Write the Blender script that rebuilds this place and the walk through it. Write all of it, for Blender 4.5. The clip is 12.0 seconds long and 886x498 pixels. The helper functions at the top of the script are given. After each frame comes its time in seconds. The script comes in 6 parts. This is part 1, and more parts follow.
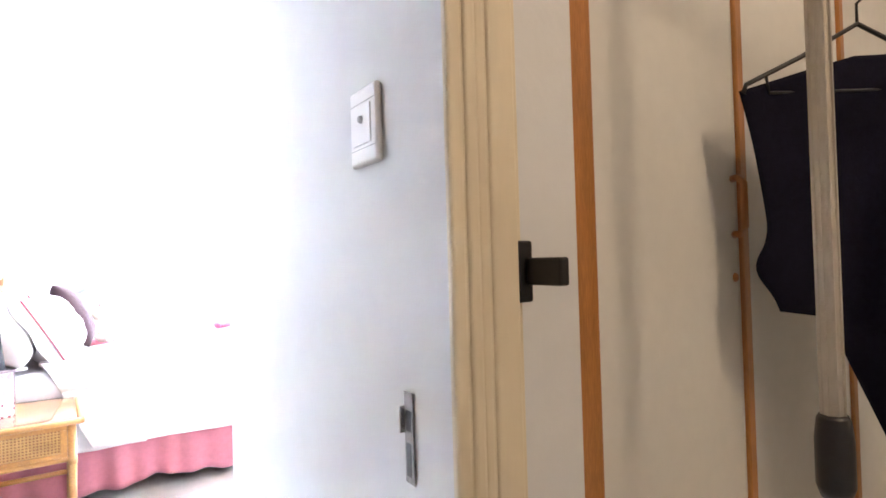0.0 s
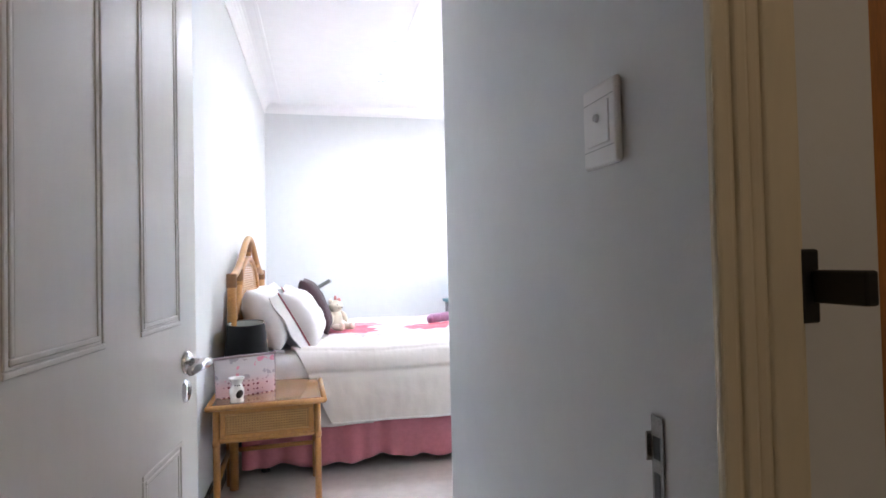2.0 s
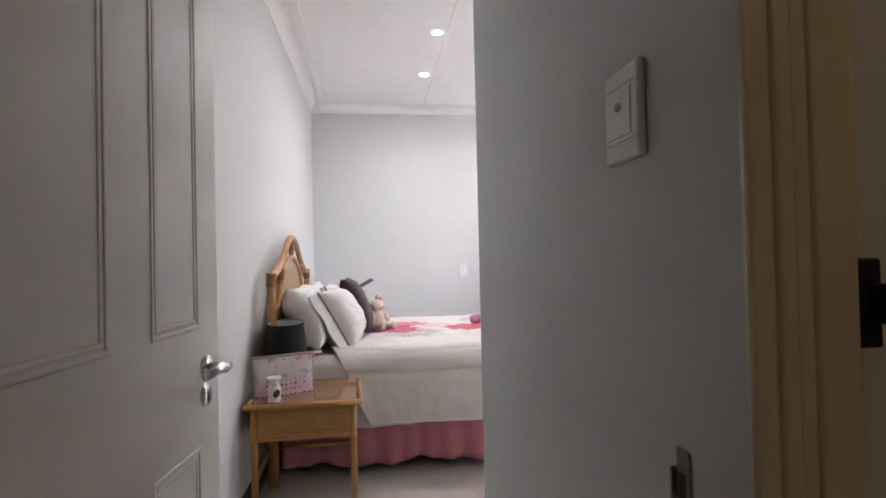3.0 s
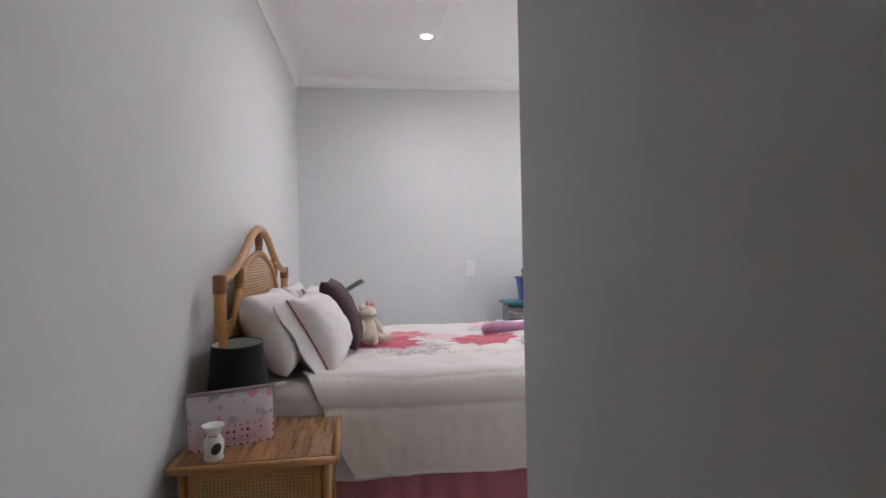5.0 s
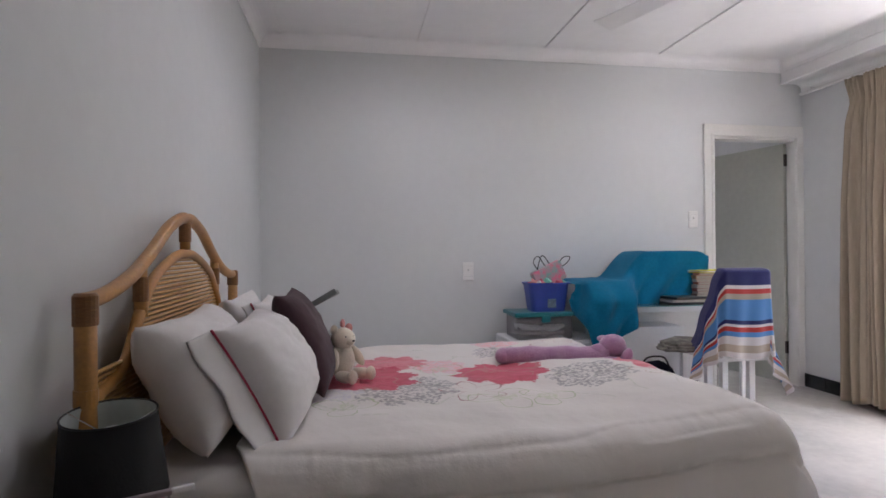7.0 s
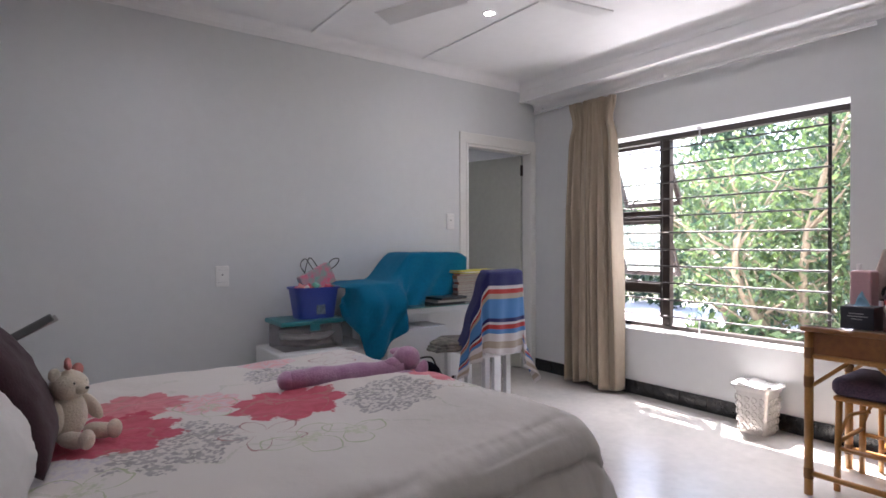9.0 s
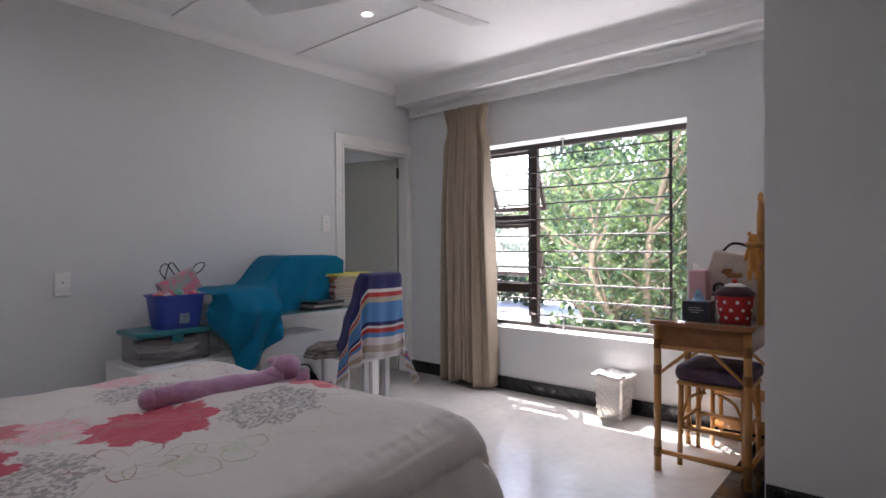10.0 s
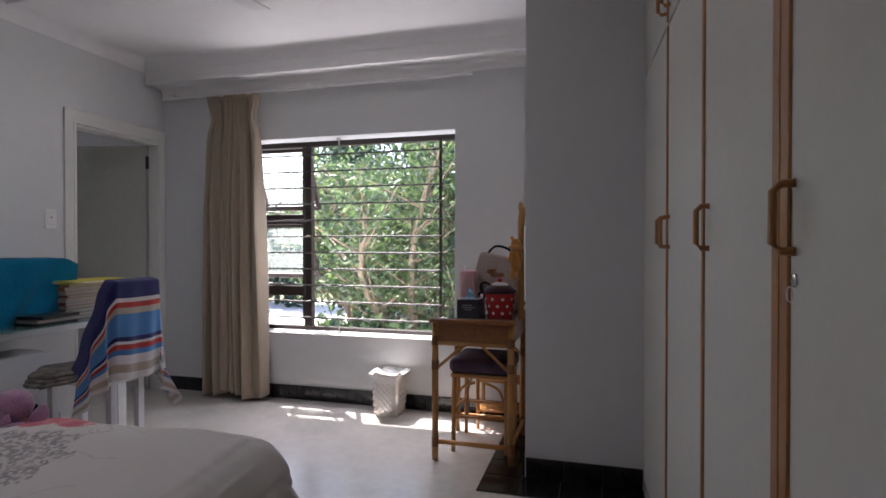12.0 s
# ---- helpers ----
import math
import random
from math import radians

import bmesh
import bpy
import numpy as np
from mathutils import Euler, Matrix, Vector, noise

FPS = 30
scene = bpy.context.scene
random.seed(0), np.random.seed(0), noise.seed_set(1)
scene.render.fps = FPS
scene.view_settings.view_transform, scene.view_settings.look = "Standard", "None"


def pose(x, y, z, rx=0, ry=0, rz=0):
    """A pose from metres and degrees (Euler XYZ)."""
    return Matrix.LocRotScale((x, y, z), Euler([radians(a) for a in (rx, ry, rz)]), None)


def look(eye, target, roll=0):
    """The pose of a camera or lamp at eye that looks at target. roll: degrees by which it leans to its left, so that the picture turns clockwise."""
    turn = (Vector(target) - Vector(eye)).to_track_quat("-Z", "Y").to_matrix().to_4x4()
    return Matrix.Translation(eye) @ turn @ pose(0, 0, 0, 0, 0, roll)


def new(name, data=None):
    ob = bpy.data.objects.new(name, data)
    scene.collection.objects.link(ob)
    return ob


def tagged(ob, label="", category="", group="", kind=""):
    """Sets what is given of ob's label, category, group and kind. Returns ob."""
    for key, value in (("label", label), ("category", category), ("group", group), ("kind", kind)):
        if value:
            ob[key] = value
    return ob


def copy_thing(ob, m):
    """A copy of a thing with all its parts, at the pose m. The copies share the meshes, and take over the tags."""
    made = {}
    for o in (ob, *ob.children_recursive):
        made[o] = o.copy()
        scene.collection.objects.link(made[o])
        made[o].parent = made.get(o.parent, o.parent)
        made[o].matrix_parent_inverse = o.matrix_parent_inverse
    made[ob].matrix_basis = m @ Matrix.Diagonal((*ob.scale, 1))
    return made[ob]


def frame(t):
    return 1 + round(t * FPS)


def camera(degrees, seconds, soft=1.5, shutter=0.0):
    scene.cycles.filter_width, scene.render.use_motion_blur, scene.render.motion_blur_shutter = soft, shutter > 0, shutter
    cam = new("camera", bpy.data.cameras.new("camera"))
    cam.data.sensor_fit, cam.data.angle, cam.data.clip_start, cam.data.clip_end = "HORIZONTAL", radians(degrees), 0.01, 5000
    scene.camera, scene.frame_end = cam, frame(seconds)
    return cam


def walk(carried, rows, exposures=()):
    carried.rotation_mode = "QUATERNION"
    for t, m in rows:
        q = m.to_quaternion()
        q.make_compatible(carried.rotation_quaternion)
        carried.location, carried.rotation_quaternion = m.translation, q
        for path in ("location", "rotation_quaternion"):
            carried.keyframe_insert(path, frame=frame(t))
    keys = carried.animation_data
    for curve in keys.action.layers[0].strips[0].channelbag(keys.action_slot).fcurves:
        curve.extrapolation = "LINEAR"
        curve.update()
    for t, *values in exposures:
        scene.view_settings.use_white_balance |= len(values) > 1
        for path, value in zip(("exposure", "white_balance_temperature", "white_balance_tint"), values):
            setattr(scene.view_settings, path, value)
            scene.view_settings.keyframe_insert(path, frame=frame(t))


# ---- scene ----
cam = camera(77.4, 12.0, soft=1.6)
PATH = [
    (0, (0.526, -5.594, 1.057), (1.61, -3.914, 1.092), -1.6),
    (0.5, (0.518, -5.579, 1.058), (1.405, -3.787, 1.1), -1.4),
    (1, (0.501, -5.56, 1.06), (1.22, -3.695, 1.105), -1.3),
    (1.5, (0.487, -5.549, 1.073), (1.054, -3.631, 1.112), -1.4),
    (2, (0.490, -5.541, 1.074), (0.928, -3.59, 1.117), -1.3),
    (2.5, (0.535, -5.520, 1.084), (0.790, -3.537, 1.115), -1.2),
    (3, (0.569, -5.486, 1.086), (0.821, -3.502, 1.122), -1.3),
    (3.2, (0.579, -5.442, 1.089), (0.821, -3.457, 1.123), -1.3),
    (4.8, (0.622, -4.862, 1.094), (0.871, -2.878, 1.115), -1.1),
    (5, (0.626, -4.78, 1.096), (0.875, -2.796, 1.115), -1.1),
    (5.5, (0.619, -4.544, 1.100), (0.88, -2.56, 1.116), -1.0),
    (6, (0.617, -4.316, 1.110), (0.888, -2.334, 1.123), -0.7),
    (6.5, (0.617, -4.096, 1.115), (0.907, -2.117, 1.123), -0.4),
    (6.7, (0.632, -4.036, 1.113), (0.918, -2.058, 1.123), -0.4),
    (8.3, (0.568, -3.757, 1.174), (1.466, -1.97, 1.145), -0.3),
    (8.5, (0.564, -3.712, 1.168), (1.543, -1.968, 1.143), -0.2),
    (9, (0.529, -3.647, 1.169), (1.709, -2.032, 1.15), -0.2),
    (9.5, (0.505, -3.638, 1.178), (1.868, -2.175, 1.161), -0.2),
    (10, (0.504, -3.601, 1.173), (2.024, -2.301, 1.16), -0.3),
    (10.5, (0.504, -3.549, 1.188), (2.138, -2.395, 1.163), -0.2),
    (11, (0.476, -3.485, 1.178), (2.252, -2.565, 1.158), -0.2),
    (11.5, (0.473, -3.454, 1.186), (2.341, -2.739, 1.164), -0.1),
    (12, (0.489, -3.449, 1.194), (2.413, -2.906, 1.173), -0.0),
]
walk(cam, [(t, look(eye, target, roll)) for t, eye, target, roll in PATH],
     exposures=[(0.0, 7.7, 5550, 17), (0.5, 7.4, 5600, 17), (1.0, 7.05, 5700, 17), (1.5, 6.6, 5850, 17), (2.0, 5.6, 5750, 15), (2.5, 4.95, 6050, 17), (3.2, 4.62, 6350, 18), (5.0, 4.12, 6250, 19), (6.5, 3.6, 6250, 19), (9.5, 2.95, 6200, 20), (12.0, 2.2, 6200, 20)])

# ---- world and lights ----
SUN_TRAVEL = Vector((-0.36, -0.40, -1.0)).normalized()
world = bpy.data.worlds.new("sky")
scene.world = world
world.use_nodes = True
wn = world.node_tree
sky = wn.nodes.new("ShaderNodeTexSky")
sky.sky_type = "NISHITA"
sky.sun_disc = False
sky.sun_elevation = math.asin(-SUN_TRAVEL.z)
sky.sun_rotation = math.atan2(-SUN_TRAVEL.x, -SUN_TRAVEL.y)
sky.air_density, sky.dust_density = 1.0, 2.5
wn.links.new(sky.outputs[0], wn.nodes["Background"].inputs[0])
wn.nodes["Background"].inputs[1].default_value = 0.15
sun = new("sun", bpy.data.lights.new("sun", "SUN"))
sun.data.energy, sun.data.angle, sun.data.color = 4.5, radians(0.6), (1.0, 0.95, 0.86)
sun.matrix_world = look((8, 4, 12), Vector((8, 4, 12)) + SUN_TRAVEL)


def lamp(name, kind, place, energy, color, size=0.1, target=None, spot=None):
    ob = new(name, bpy.data.lights.new(name, kind))
    ob.data.energy, ob.data.color = energy, color
    if kind == "AREA":
        ob.data.size = size
    else:
        ob.data.shadow_soft_size = size
    if spot:
        ob.data.spot_size, ob.data.spot_blend = radians(spot), 1.0
    ob.matrix_world = look(place, target or (place[0], place[1], place[2] - 1))
    return ob


WARM = (1.0, 0.72, 0.42)
lamp("corridor_light", "POINT", (1.35, -6.35, 2.40), 0.165, WARM, 0.11)
for lx, ly in ((1.02, -0.95), (1.03, -1.80), (2.83, -1.0), (2.84, -1.9)):
    lamp("downlight_beam", "SPOT", (lx, ly, 2.585), 1.15, (0.95, 0.97, 1.0), 0.04, None, 168)

# Unseen fill lamp below the sill, in place of light bounced off sunlit ground.
bounce = lamp("ground_bounce_fill", "AREA", (4.70, -1.55, 0.40), 12.0, (1.0, 0.98, 0.95), 0.25, (3.6, -1.55, 1.9))
bounce.data.shape, bounce.data.size_y = "RECTANGLE", 1.8
bounce.matrix_world = Matrix.Translation((4.70, -1.55, 0.40)) @ Matrix.Rotation(radians(215), 4, "Y")


# Added fill lamp hidden above the window head; it stands in for sky light.
high = lamp("sky_fill", "AREA", (4.64, -1.55, 2.30), 18.0, (0.94, 0.97, 1.0), 0.30, (3.5, -1.55, 0.0))
high.data.shape, high.data.size_y = "RECTANGLE", 1.8
high.matrix_world = Matrix.Translation((4.64, -1.55, 2.30)) @ Matrix.Rotation(radians(26), 4, "Y")


# ---- mesh helpers ----
def part(name, bm, material, parent=None, label="", category="", kind="", smooth=False, m=None, group=""):
    """Link a bmesh as one mesh object under its thing."""
    me = bpy.data.meshes.new(name)
    bmesh.ops.recalc_face_normals(bm, faces=bm.faces)
    bm.to_mesh(me)
    bm.free()
    if material is not None:
        me.materials.append(material)
    if smooth:
        for p in me.polygons:
            p.use_smooth = True
    ob = new(name, me)
    if parent is not None:
        ob.parent = parent
    if m is not None:
        ob.matrix_basis = m
    return tagged(ob, label, category, group, kind)


def thing(name, place, label, category, group="", rz=0.0):
    ob = new(name)
    ob.matrix_basis = pose(*place, 0, 0, rz)
    ob.empty_display_size = 0.1
    return tagged(ob, label, category, group)


def box(lo, hi, bevel=0.0, segments=2, bm=None):
    own = bm is None
    b = bmesh.new()
    c = [(lo[i] + hi[i]) / 2 for i in range(3)]
    s = [hi[i] - lo[i] for i in range(3)]
    bmesh.ops.create_cube(b, size=1, matrix=Matrix.Translation(c) @ Matrix.Diagonal((*s, 1)))
    if bevel:
        bmesh.ops.bevel(b, geom=b.edges[:], offset=bevel, segments=segments, profile=0.5, affect="EDGES")
    return b if own else join(bm, b)


def join(bm, other):
    me = bpy.data.meshes.new("tmp")
    other.to_mesh(me)
    other.free()
    bm.from_mesh(me)
    bpy.data.meshes.remove(me)
    return bm


def tube(points, radius, sides=10, closed=False, caps=True, bm=None):
    """A round bar along points; radius is a number or a list."""
    bm = bm or bmesh.new()
    pts = [Vector(p) for p in points]
    n = len(pts)
    rings = []
    for i, p in enumerate(pts):
        a = pts[(i - 1) % n] if closed or i > 0 else p
        b = pts[(i + 1) % n] if closed or i < n - 1 else p
        d = (b - a).normalized()
        up = Vector((0, 0, 1)) if abs(d.z) < 0.95 else Vector((0, 1, 0))
        s = d.cross(up).normalized()
        u = s.cross(d)
        r = radius[i] if isinstance(radius, (list, tuple)) else radius
        rings.append([bm.verts.new(p + (s * math.cos(k * math.tau / sides) + u * math.sin(k * math.tau / sides)) * r) for k in range(sides)])
    for i in range(n if closed else n - 1):
        r0, r1 = rings[i], rings[(i + 1) % n]
        for k in range(sides):
            bm.faces.new((r0[k], r0[(k + 1) % sides], r1[(k + 1) % sides], r1[k]))
    if caps and not closed:
        bm.faces.new(rings[0][::-1])
        bm.faces.new(rings[-1])
    return bm


def lathe(profile, sides=28, bm=None, center=(0, 0, 0)):
    bm = bm or bmesh.new()
    c = Vector(center)
    rings = []
    for r, z in profile:
        if r < 1e-5:
            rings.append([bm.verts.new(c + Vector((0, 0, z)))])
        else:
            rings.append([bm.verts.new(c + Vector((r * math.cos(k * math.tau / sides), r * math.sin(k * math.tau / sides), z))) for k in range(sides)])
    for a, b in zip(rings, rings[1:]):
        for k in range(sides):
            j = (k + 1) % sides
            if len(a) == 1 and len(b) > 1:
                bm.faces.new((a[0], b[k], b[j]))
            elif len(b) == 1 and len(a) > 1:
                bm.faces.new((a[k], a[j], b[0]))
            elif len(a) > 1:
                bm.faces.new((a[k], a[j], b[j], b[k]))
    return bm


def sheet(fn, nu, nv, thick=0.0):
    """A surface from fn(u, v), u and v from 0 to 1; thick gives it a back."""
    bm = bmesh.new()
    g = [[bm.verts.new(fn(i / nu, j / nv)) for j in range(nv + 1)] for i in range(nu + 1)]
    for i in range(nu):
        for j in range(nv):
            bm.faces.new((g[i][j], g[i + 1][j], g[i + 1][j + 1], g[i][j + 1]))
    if thick:
        bm.normal_update()
        back = [[bm.verts.new(v.co - v.normal * thick) for v in row] for row in g]
        for i in range(nu):
            for j in range(nv):
                bm.faces.new((back[i][j], back[i][j + 1], back[i + 1][j + 1], back[i + 1][j]))
        for i in range(nu):
            bm.faces.new((g[i][0], back[i][0], back[i + 1][0], g[i + 1][0]))
            bm.faces.new((g[i + 1][nv], back[i + 1][nv], back[i][nv], g[i][nv]))
        for j in range(nv):
            bm.faces.new((g[0][j + 1], back[0][j + 1], back[0][j], g[0][j]))
            bm.faces.new((g[nu][j], back[nu][j], back[nu][j + 1], g[nu][j + 1]))
    return bm


def blob(center, radii, bm=None, seg=16, rings=10, rough=0.0, rot=None):
    b = bmesh.new()
    m = Matrix.Translation(center)
    if rot:
        m = m @ Euler([radians(a) for a in rot]).to_matrix().to_4x4()
    bmesh.ops.create_uvsphere(b, u_segments=seg, v_segments=rings, radius=1, matrix=m @ Matrix.Diagonal((*radii, 1)))
    if rough:
        for v in b.verts:
            v.co += Vector((noise.noise(v.co * 30), noise.noise(v.co * 30 + Vector((9, 0, 0))), noise.noise(v.co * 30 + Vector((0, 9, 0))))) * rough
    return b if bm is None else join(bm, b)


# ---- materials ----
def mat(name, color, rough=0.6, metal=0.0, vary=0.06, scale=6.0, bump=0.0, bump_scale=60.0, spec=0.5, coat=0.0, sheen=0.0, stretch=(1, 1, 1), second=None, fine=0.5):
    """Principled surface with colour varied at two scales and a fine relief."""
    m = bpy.data.materials.new(name)
    m.use_nodes = True
    nt = m.node_tree
    n, l = nt.nodes, nt.links
    p = n["Principled BSDF"]
    p.inputs["Roughness"].default_value = rough
    p.inputs["Metallic"].default_value = metal
    p.inputs["Specular IOR Level"].default_value = spec
    p.inputs["Coat Weight"].default_value = coat
    p.inputs["Sheen Weight"].default_value = sheen
    tc = n.new("ShaderNodeTexCoord")
    mp = n.new("ShaderNodeMapping")
    mp.inputs["Scale"].default_value = stretch
    l.new(tc.outputs["Object"], mp.inputs[0])
    big = n.new("ShaderNodeTexNoise")
    big.inputs["Scale"].default_value = scale
    big.inputs["Detail"].default_value = 5
    small = n.new("ShaderNodeTexNoise")
    small.inputs["Scale"].default_value = scale * 11
    small.inputs["Detail"].default_value = 3
    l.new(mp.outputs[0], big.inputs[0])
    l.new(mp.outputs[0], small.inputs[0])
    mixn = n.new("ShaderNodeMix")
    mixn.inputs[0].default_value = fine
    l.new(big.outputs[0], mixn.inputs[2])
    l.new(small.outputs[0], mixn.inputs[3])
    ramp = n.new("ShaderNodeValToRGB")
    c2 = second or tuple(max(0, c * (1 - 3 * vary)) for c in color)
    c1 = color if second else tuple(min(1, c * (1 + vary)) for c in color)
    ramp.color_ramp.elements[0].position, ramp.color_ramp.elements[1].position = 0.30, 0.68
    ramp.color_ramp.elements[0].color = (*c2, 1)
    ramp.color_ramp.elements[1].color = (*c1, 1)
    l.new(mixn.outputs[0], ramp.inputs[0])
    l.new(ramp.outputs[0], p.inputs["Base Color"])
    if bump:
        bn = n.new("ShaderNodeTexNoise")
        bn.inputs["Scale"].default_value = bump_scale
        bn.inputs["Detail"].default_value = 6
        l.new(mp.outputs[0], bn.inputs[0])
        bp = n.new("ShaderNodeBump")
        bp.inputs["Strength"].default_value = bump
        bp.inputs["Distance"].default_value = 0.004
        l.new(bn.outputs[0], bp.inputs["Height"])
        l.new(bp.outputs[0], p.inputs["Normal"])
    return m


def emit(name, color, strength):
    m = bpy.data.materials.new(name)
    m.use_nodes = True
    p = m.node_tree.nodes["Principled BSDF"]
    p.inputs["Base Color"].default_value = (*color, 1)
    p.inputs["Emission Color"].default_value = (*color, 1)
    p.inputs["Emission Strength"].default_value = strength
    return m


def glass(name, color=(1, 1, 1), rough=0.0, alpha_mix=0.9):
    """A thin pane: mostly clear, with a mirror's share by Fresnel."""
    m = bpy.data.materials.new(name)
    m.use_nodes = True
    nt = m.node_tree
    nt.nodes.clear()
    out = nt.nodes.new("ShaderNodeOutputMaterial")
    tr = nt.nodes.new("ShaderNodeBsdfTransparent")
    tr.inputs[0].default_value = (*color, 1)
    gl = nt.nodes.new("ShaderNodeBsdfGlossy")
    gl.inputs["Roughness"].default_value = rough
    mx = nt.nodes.new("ShaderNodeMixShader")
    fr = nt.nodes.new("ShaderNodeFresnel")
    fr.inputs[0].default_value = 1.35
    nt.links.new(fr.outputs[0], mx.inputs[0])
    nt.links.new(tr.outputs[0], mx.inputs[1])
    nt.links.new(gl.outputs[0], mx.inputs[2])
    nt.links.new(mx.outputs[0], out.inputs[0])
    return m


def frosted(name, color, amount):
    """A hazy pane that spreads the light that comes through it."""
    m = bpy.data.materials.new(name)
    m.use_nodes = True
    nt = m.node_tree
    nt.nodes.clear()
    out = nt.nodes.new("ShaderNodeOutputMaterial")
    tr = nt.nodes.new("ShaderNodeBsdfTransparent")
    tl = nt.nodes.new("ShaderNodeBsdfTranslucent")
    tl.inputs[0].default_value = (*color, 1)
    mx = nt.nodes.new("ShaderNodeMixShader")
    mx.inputs[0].default_value = amount
    nt.links.new(tr.outputs[0], mx.inputs[1])
    nt.links.new(tl.outputs[0], mx.inputs[2])
    nt.links.new(mx.outputs[0], out.inputs[0])
    return m


M_WALL = mat("wall_paint", (0.708, 0.718, 0.722), 0.55, vary=0.012, scale=1.3, bump=0.12, bump_scale=90, spec=0.3)
M_CEIL = mat("ceiling_paint", (0.88, 0.87, 0.87), 0.7, vary=0.012, scale=1.0, bump=0.05, bump_scale=50)
M_TRIM = mat("gloss_trim_paint", (0.78, 0.77, 0.74), 0.32, vary=0.02, scale=4, bump=0.04, bump_scale=40)
M_CREAM = mat("cream_frame_paint", (0.72, 0.64, 0.47), 0.38, vary=0.03, scale=5, bump=0.08, bump_scale=50, stretch=(1, 1, 0.15))
M_DOOR = mat("white_door_paint", (0.77, 0.74, 0.69), 0.35, vary=0.012, scale=3, bump=0.05, bump_scale=45, stretch=(1, 1, 0.2))
M_CUPB = mat("cupboard_laminate", (0.70, 0.69, 0.64), 0.42, vary=0.02, scale=2.5, bump=0.05, bump_scale=70)
M_STRIP = mat("meranti_strip", (0.46, 0.19, 0.045), 0.35, vary=0.12, scale=7, stretch=(6, 6, 0.6), bump=0.1, bump_scale=40, coat=0.3)
M_FLOOR = mat("polished_screed", (0.69, 0.65, 0.60), 0.21, vary=0.09, scale=1.6, bump=0.05, bump_scale=14, spec=1.0, fine=0.25)
M_TILE = mat("black_tile", (0.018, 0.018, 0.019), 0.16, vary=0.2, scale=9, bump=0.05, bump_scale=30)
M_GROUT = mat("dark_grout", (0.06, 0.058, 0.055), 0.85, vary=0.1, scale=40)
M_BAMBOO = mat("rattan_pole", (0.56, 0.27, 0.065), 0.38, vary=0.13, scale=10, bump=0.15, bump_scale=60, coat=0.25, second=(0.36, 0.17, 0.05))
M_BIND = mat("rattan_binding", (0.27, 0.12, 0.035), 0.45, vary=0.15, scale=60, stretch=(1, 1, 5), bump=0.4, bump_scale=120)
M_CANE = mat("cane_weave", (0.58, 0.33, 0.11), 0.45, vary=0.12, scale=30, bump=0.3, bump_scale=150, coat=0.15)
M_DARKFRAME = mat("brown_window_frame", (0.028, 0.018, 0.014), 0.4, vary=0.15, scale=8)
M_BAR = mat("dark_steel_bar", (0.05, 0.042, 0.04), 0.45, metal=0.3, vary=0.1, scale=20)
M_CHROME = mat("satin_chrome", (0.72, 0.71, 0.70), 0.22, metal=1.0, vary=0.02)
M_BLACK = mat("black_plastic", (0.012, 0.011, 0.012), 0.4, vary=0.1, scale=20)
M_PLASTIC = mat("white_plastic", (0.86, 0.85, 0.84), 0.3, vary=0.01, scale=20)
M_GREY = mat("switch_grey", (0.45, 0.45, 0.45), 0.35, vary=0.02)
M_WHITE = mat("white_furniture", (0.78, 0.78, 0.78), 0.38, vary=0.015, scale=3)
M_GLASS = glass("clear_glass")
M_FROST = frosted("hazy_glass", (0.86, 0.95, 0.88), 0.07)
M_LED = emit("led_face", (1.0, 0.97, 0.92), 14)
M_MIRROR = mat("mirror_silver", (0.9, 0.9, 0.9), 0.02, metal=1.0, vary=0.0)

# ---- structure ----
CEIL, EAST = 2.62, 4.25
FRONT_Y, DOOR_Y = -5.0, -4.88


def structure(name, boxes, material, label, bevel=0.0):
    bm = bmesh.new()
    for lo, hi in boxes:
        box(lo, hi, bevel, bm=bm)
    return part(name, bm, material, None, label, kind="structure")


structure("floor", [((-1.4, -7.4, -0.12), (EAST, 0.0, 0.0))], M_FLOOR, "polished cream screed floor with soft reflections")
structure("floor_annex", [((2.6, 0.0, -0.12), (5.2, 2.6, -0.002))], M_FLOOR, "pale screed floor beyond the inner doorway")
structure("wall_west", [((-0.2, FRONT_Y + 0.002, 0), (0, 0.2, CEIL))], M_WALL, "smooth pale grey painted wall behind the bed")
structure("wall_north", [((0, 0, 0), (3.44, 0.2, CEIL)), ((4.205, 0, 0), (EAST + 0.22, 0.2, CEIL)), ((3.44, 0, 2.01), (4.205, 0.2, CEIL))], M_WALL, "smooth pale blue-grey painted wall with inner doorway")
WY0, WY1, WZ0, WZ1 = -2.475, -0.62, 0.50, 1.995
structure("wall_east", [((EAST, -3.09, 0), (EAST + 0.22, WY0, CEIL)), ((EAST, WY1, 0), (EAST + 0.22, 0, CEIL)), ((EAST, WY0, 0), (EAST + 0.22, WY1, WZ0)), ((EAST, WY0, WZ1), (EAST + 0.22, WY1, CEIL))], M_WALL, "pale grey painted wall around the window")
structure("wall_pier", [((3.30, -3.95, 0), (EAST + 0.22, -3.09, CEIL))], M_WALL, "pale grey plastered pier beside the built-in cupboards")
structure("wall_passage", [((0.8975, -5.03, 0), (1.012, -4.86, CEIL)), ((0.8975, -4.86, 0), (1.0, -3.789, CEIL))], M_WALL, "pale grey painted wall of the entrance passage")
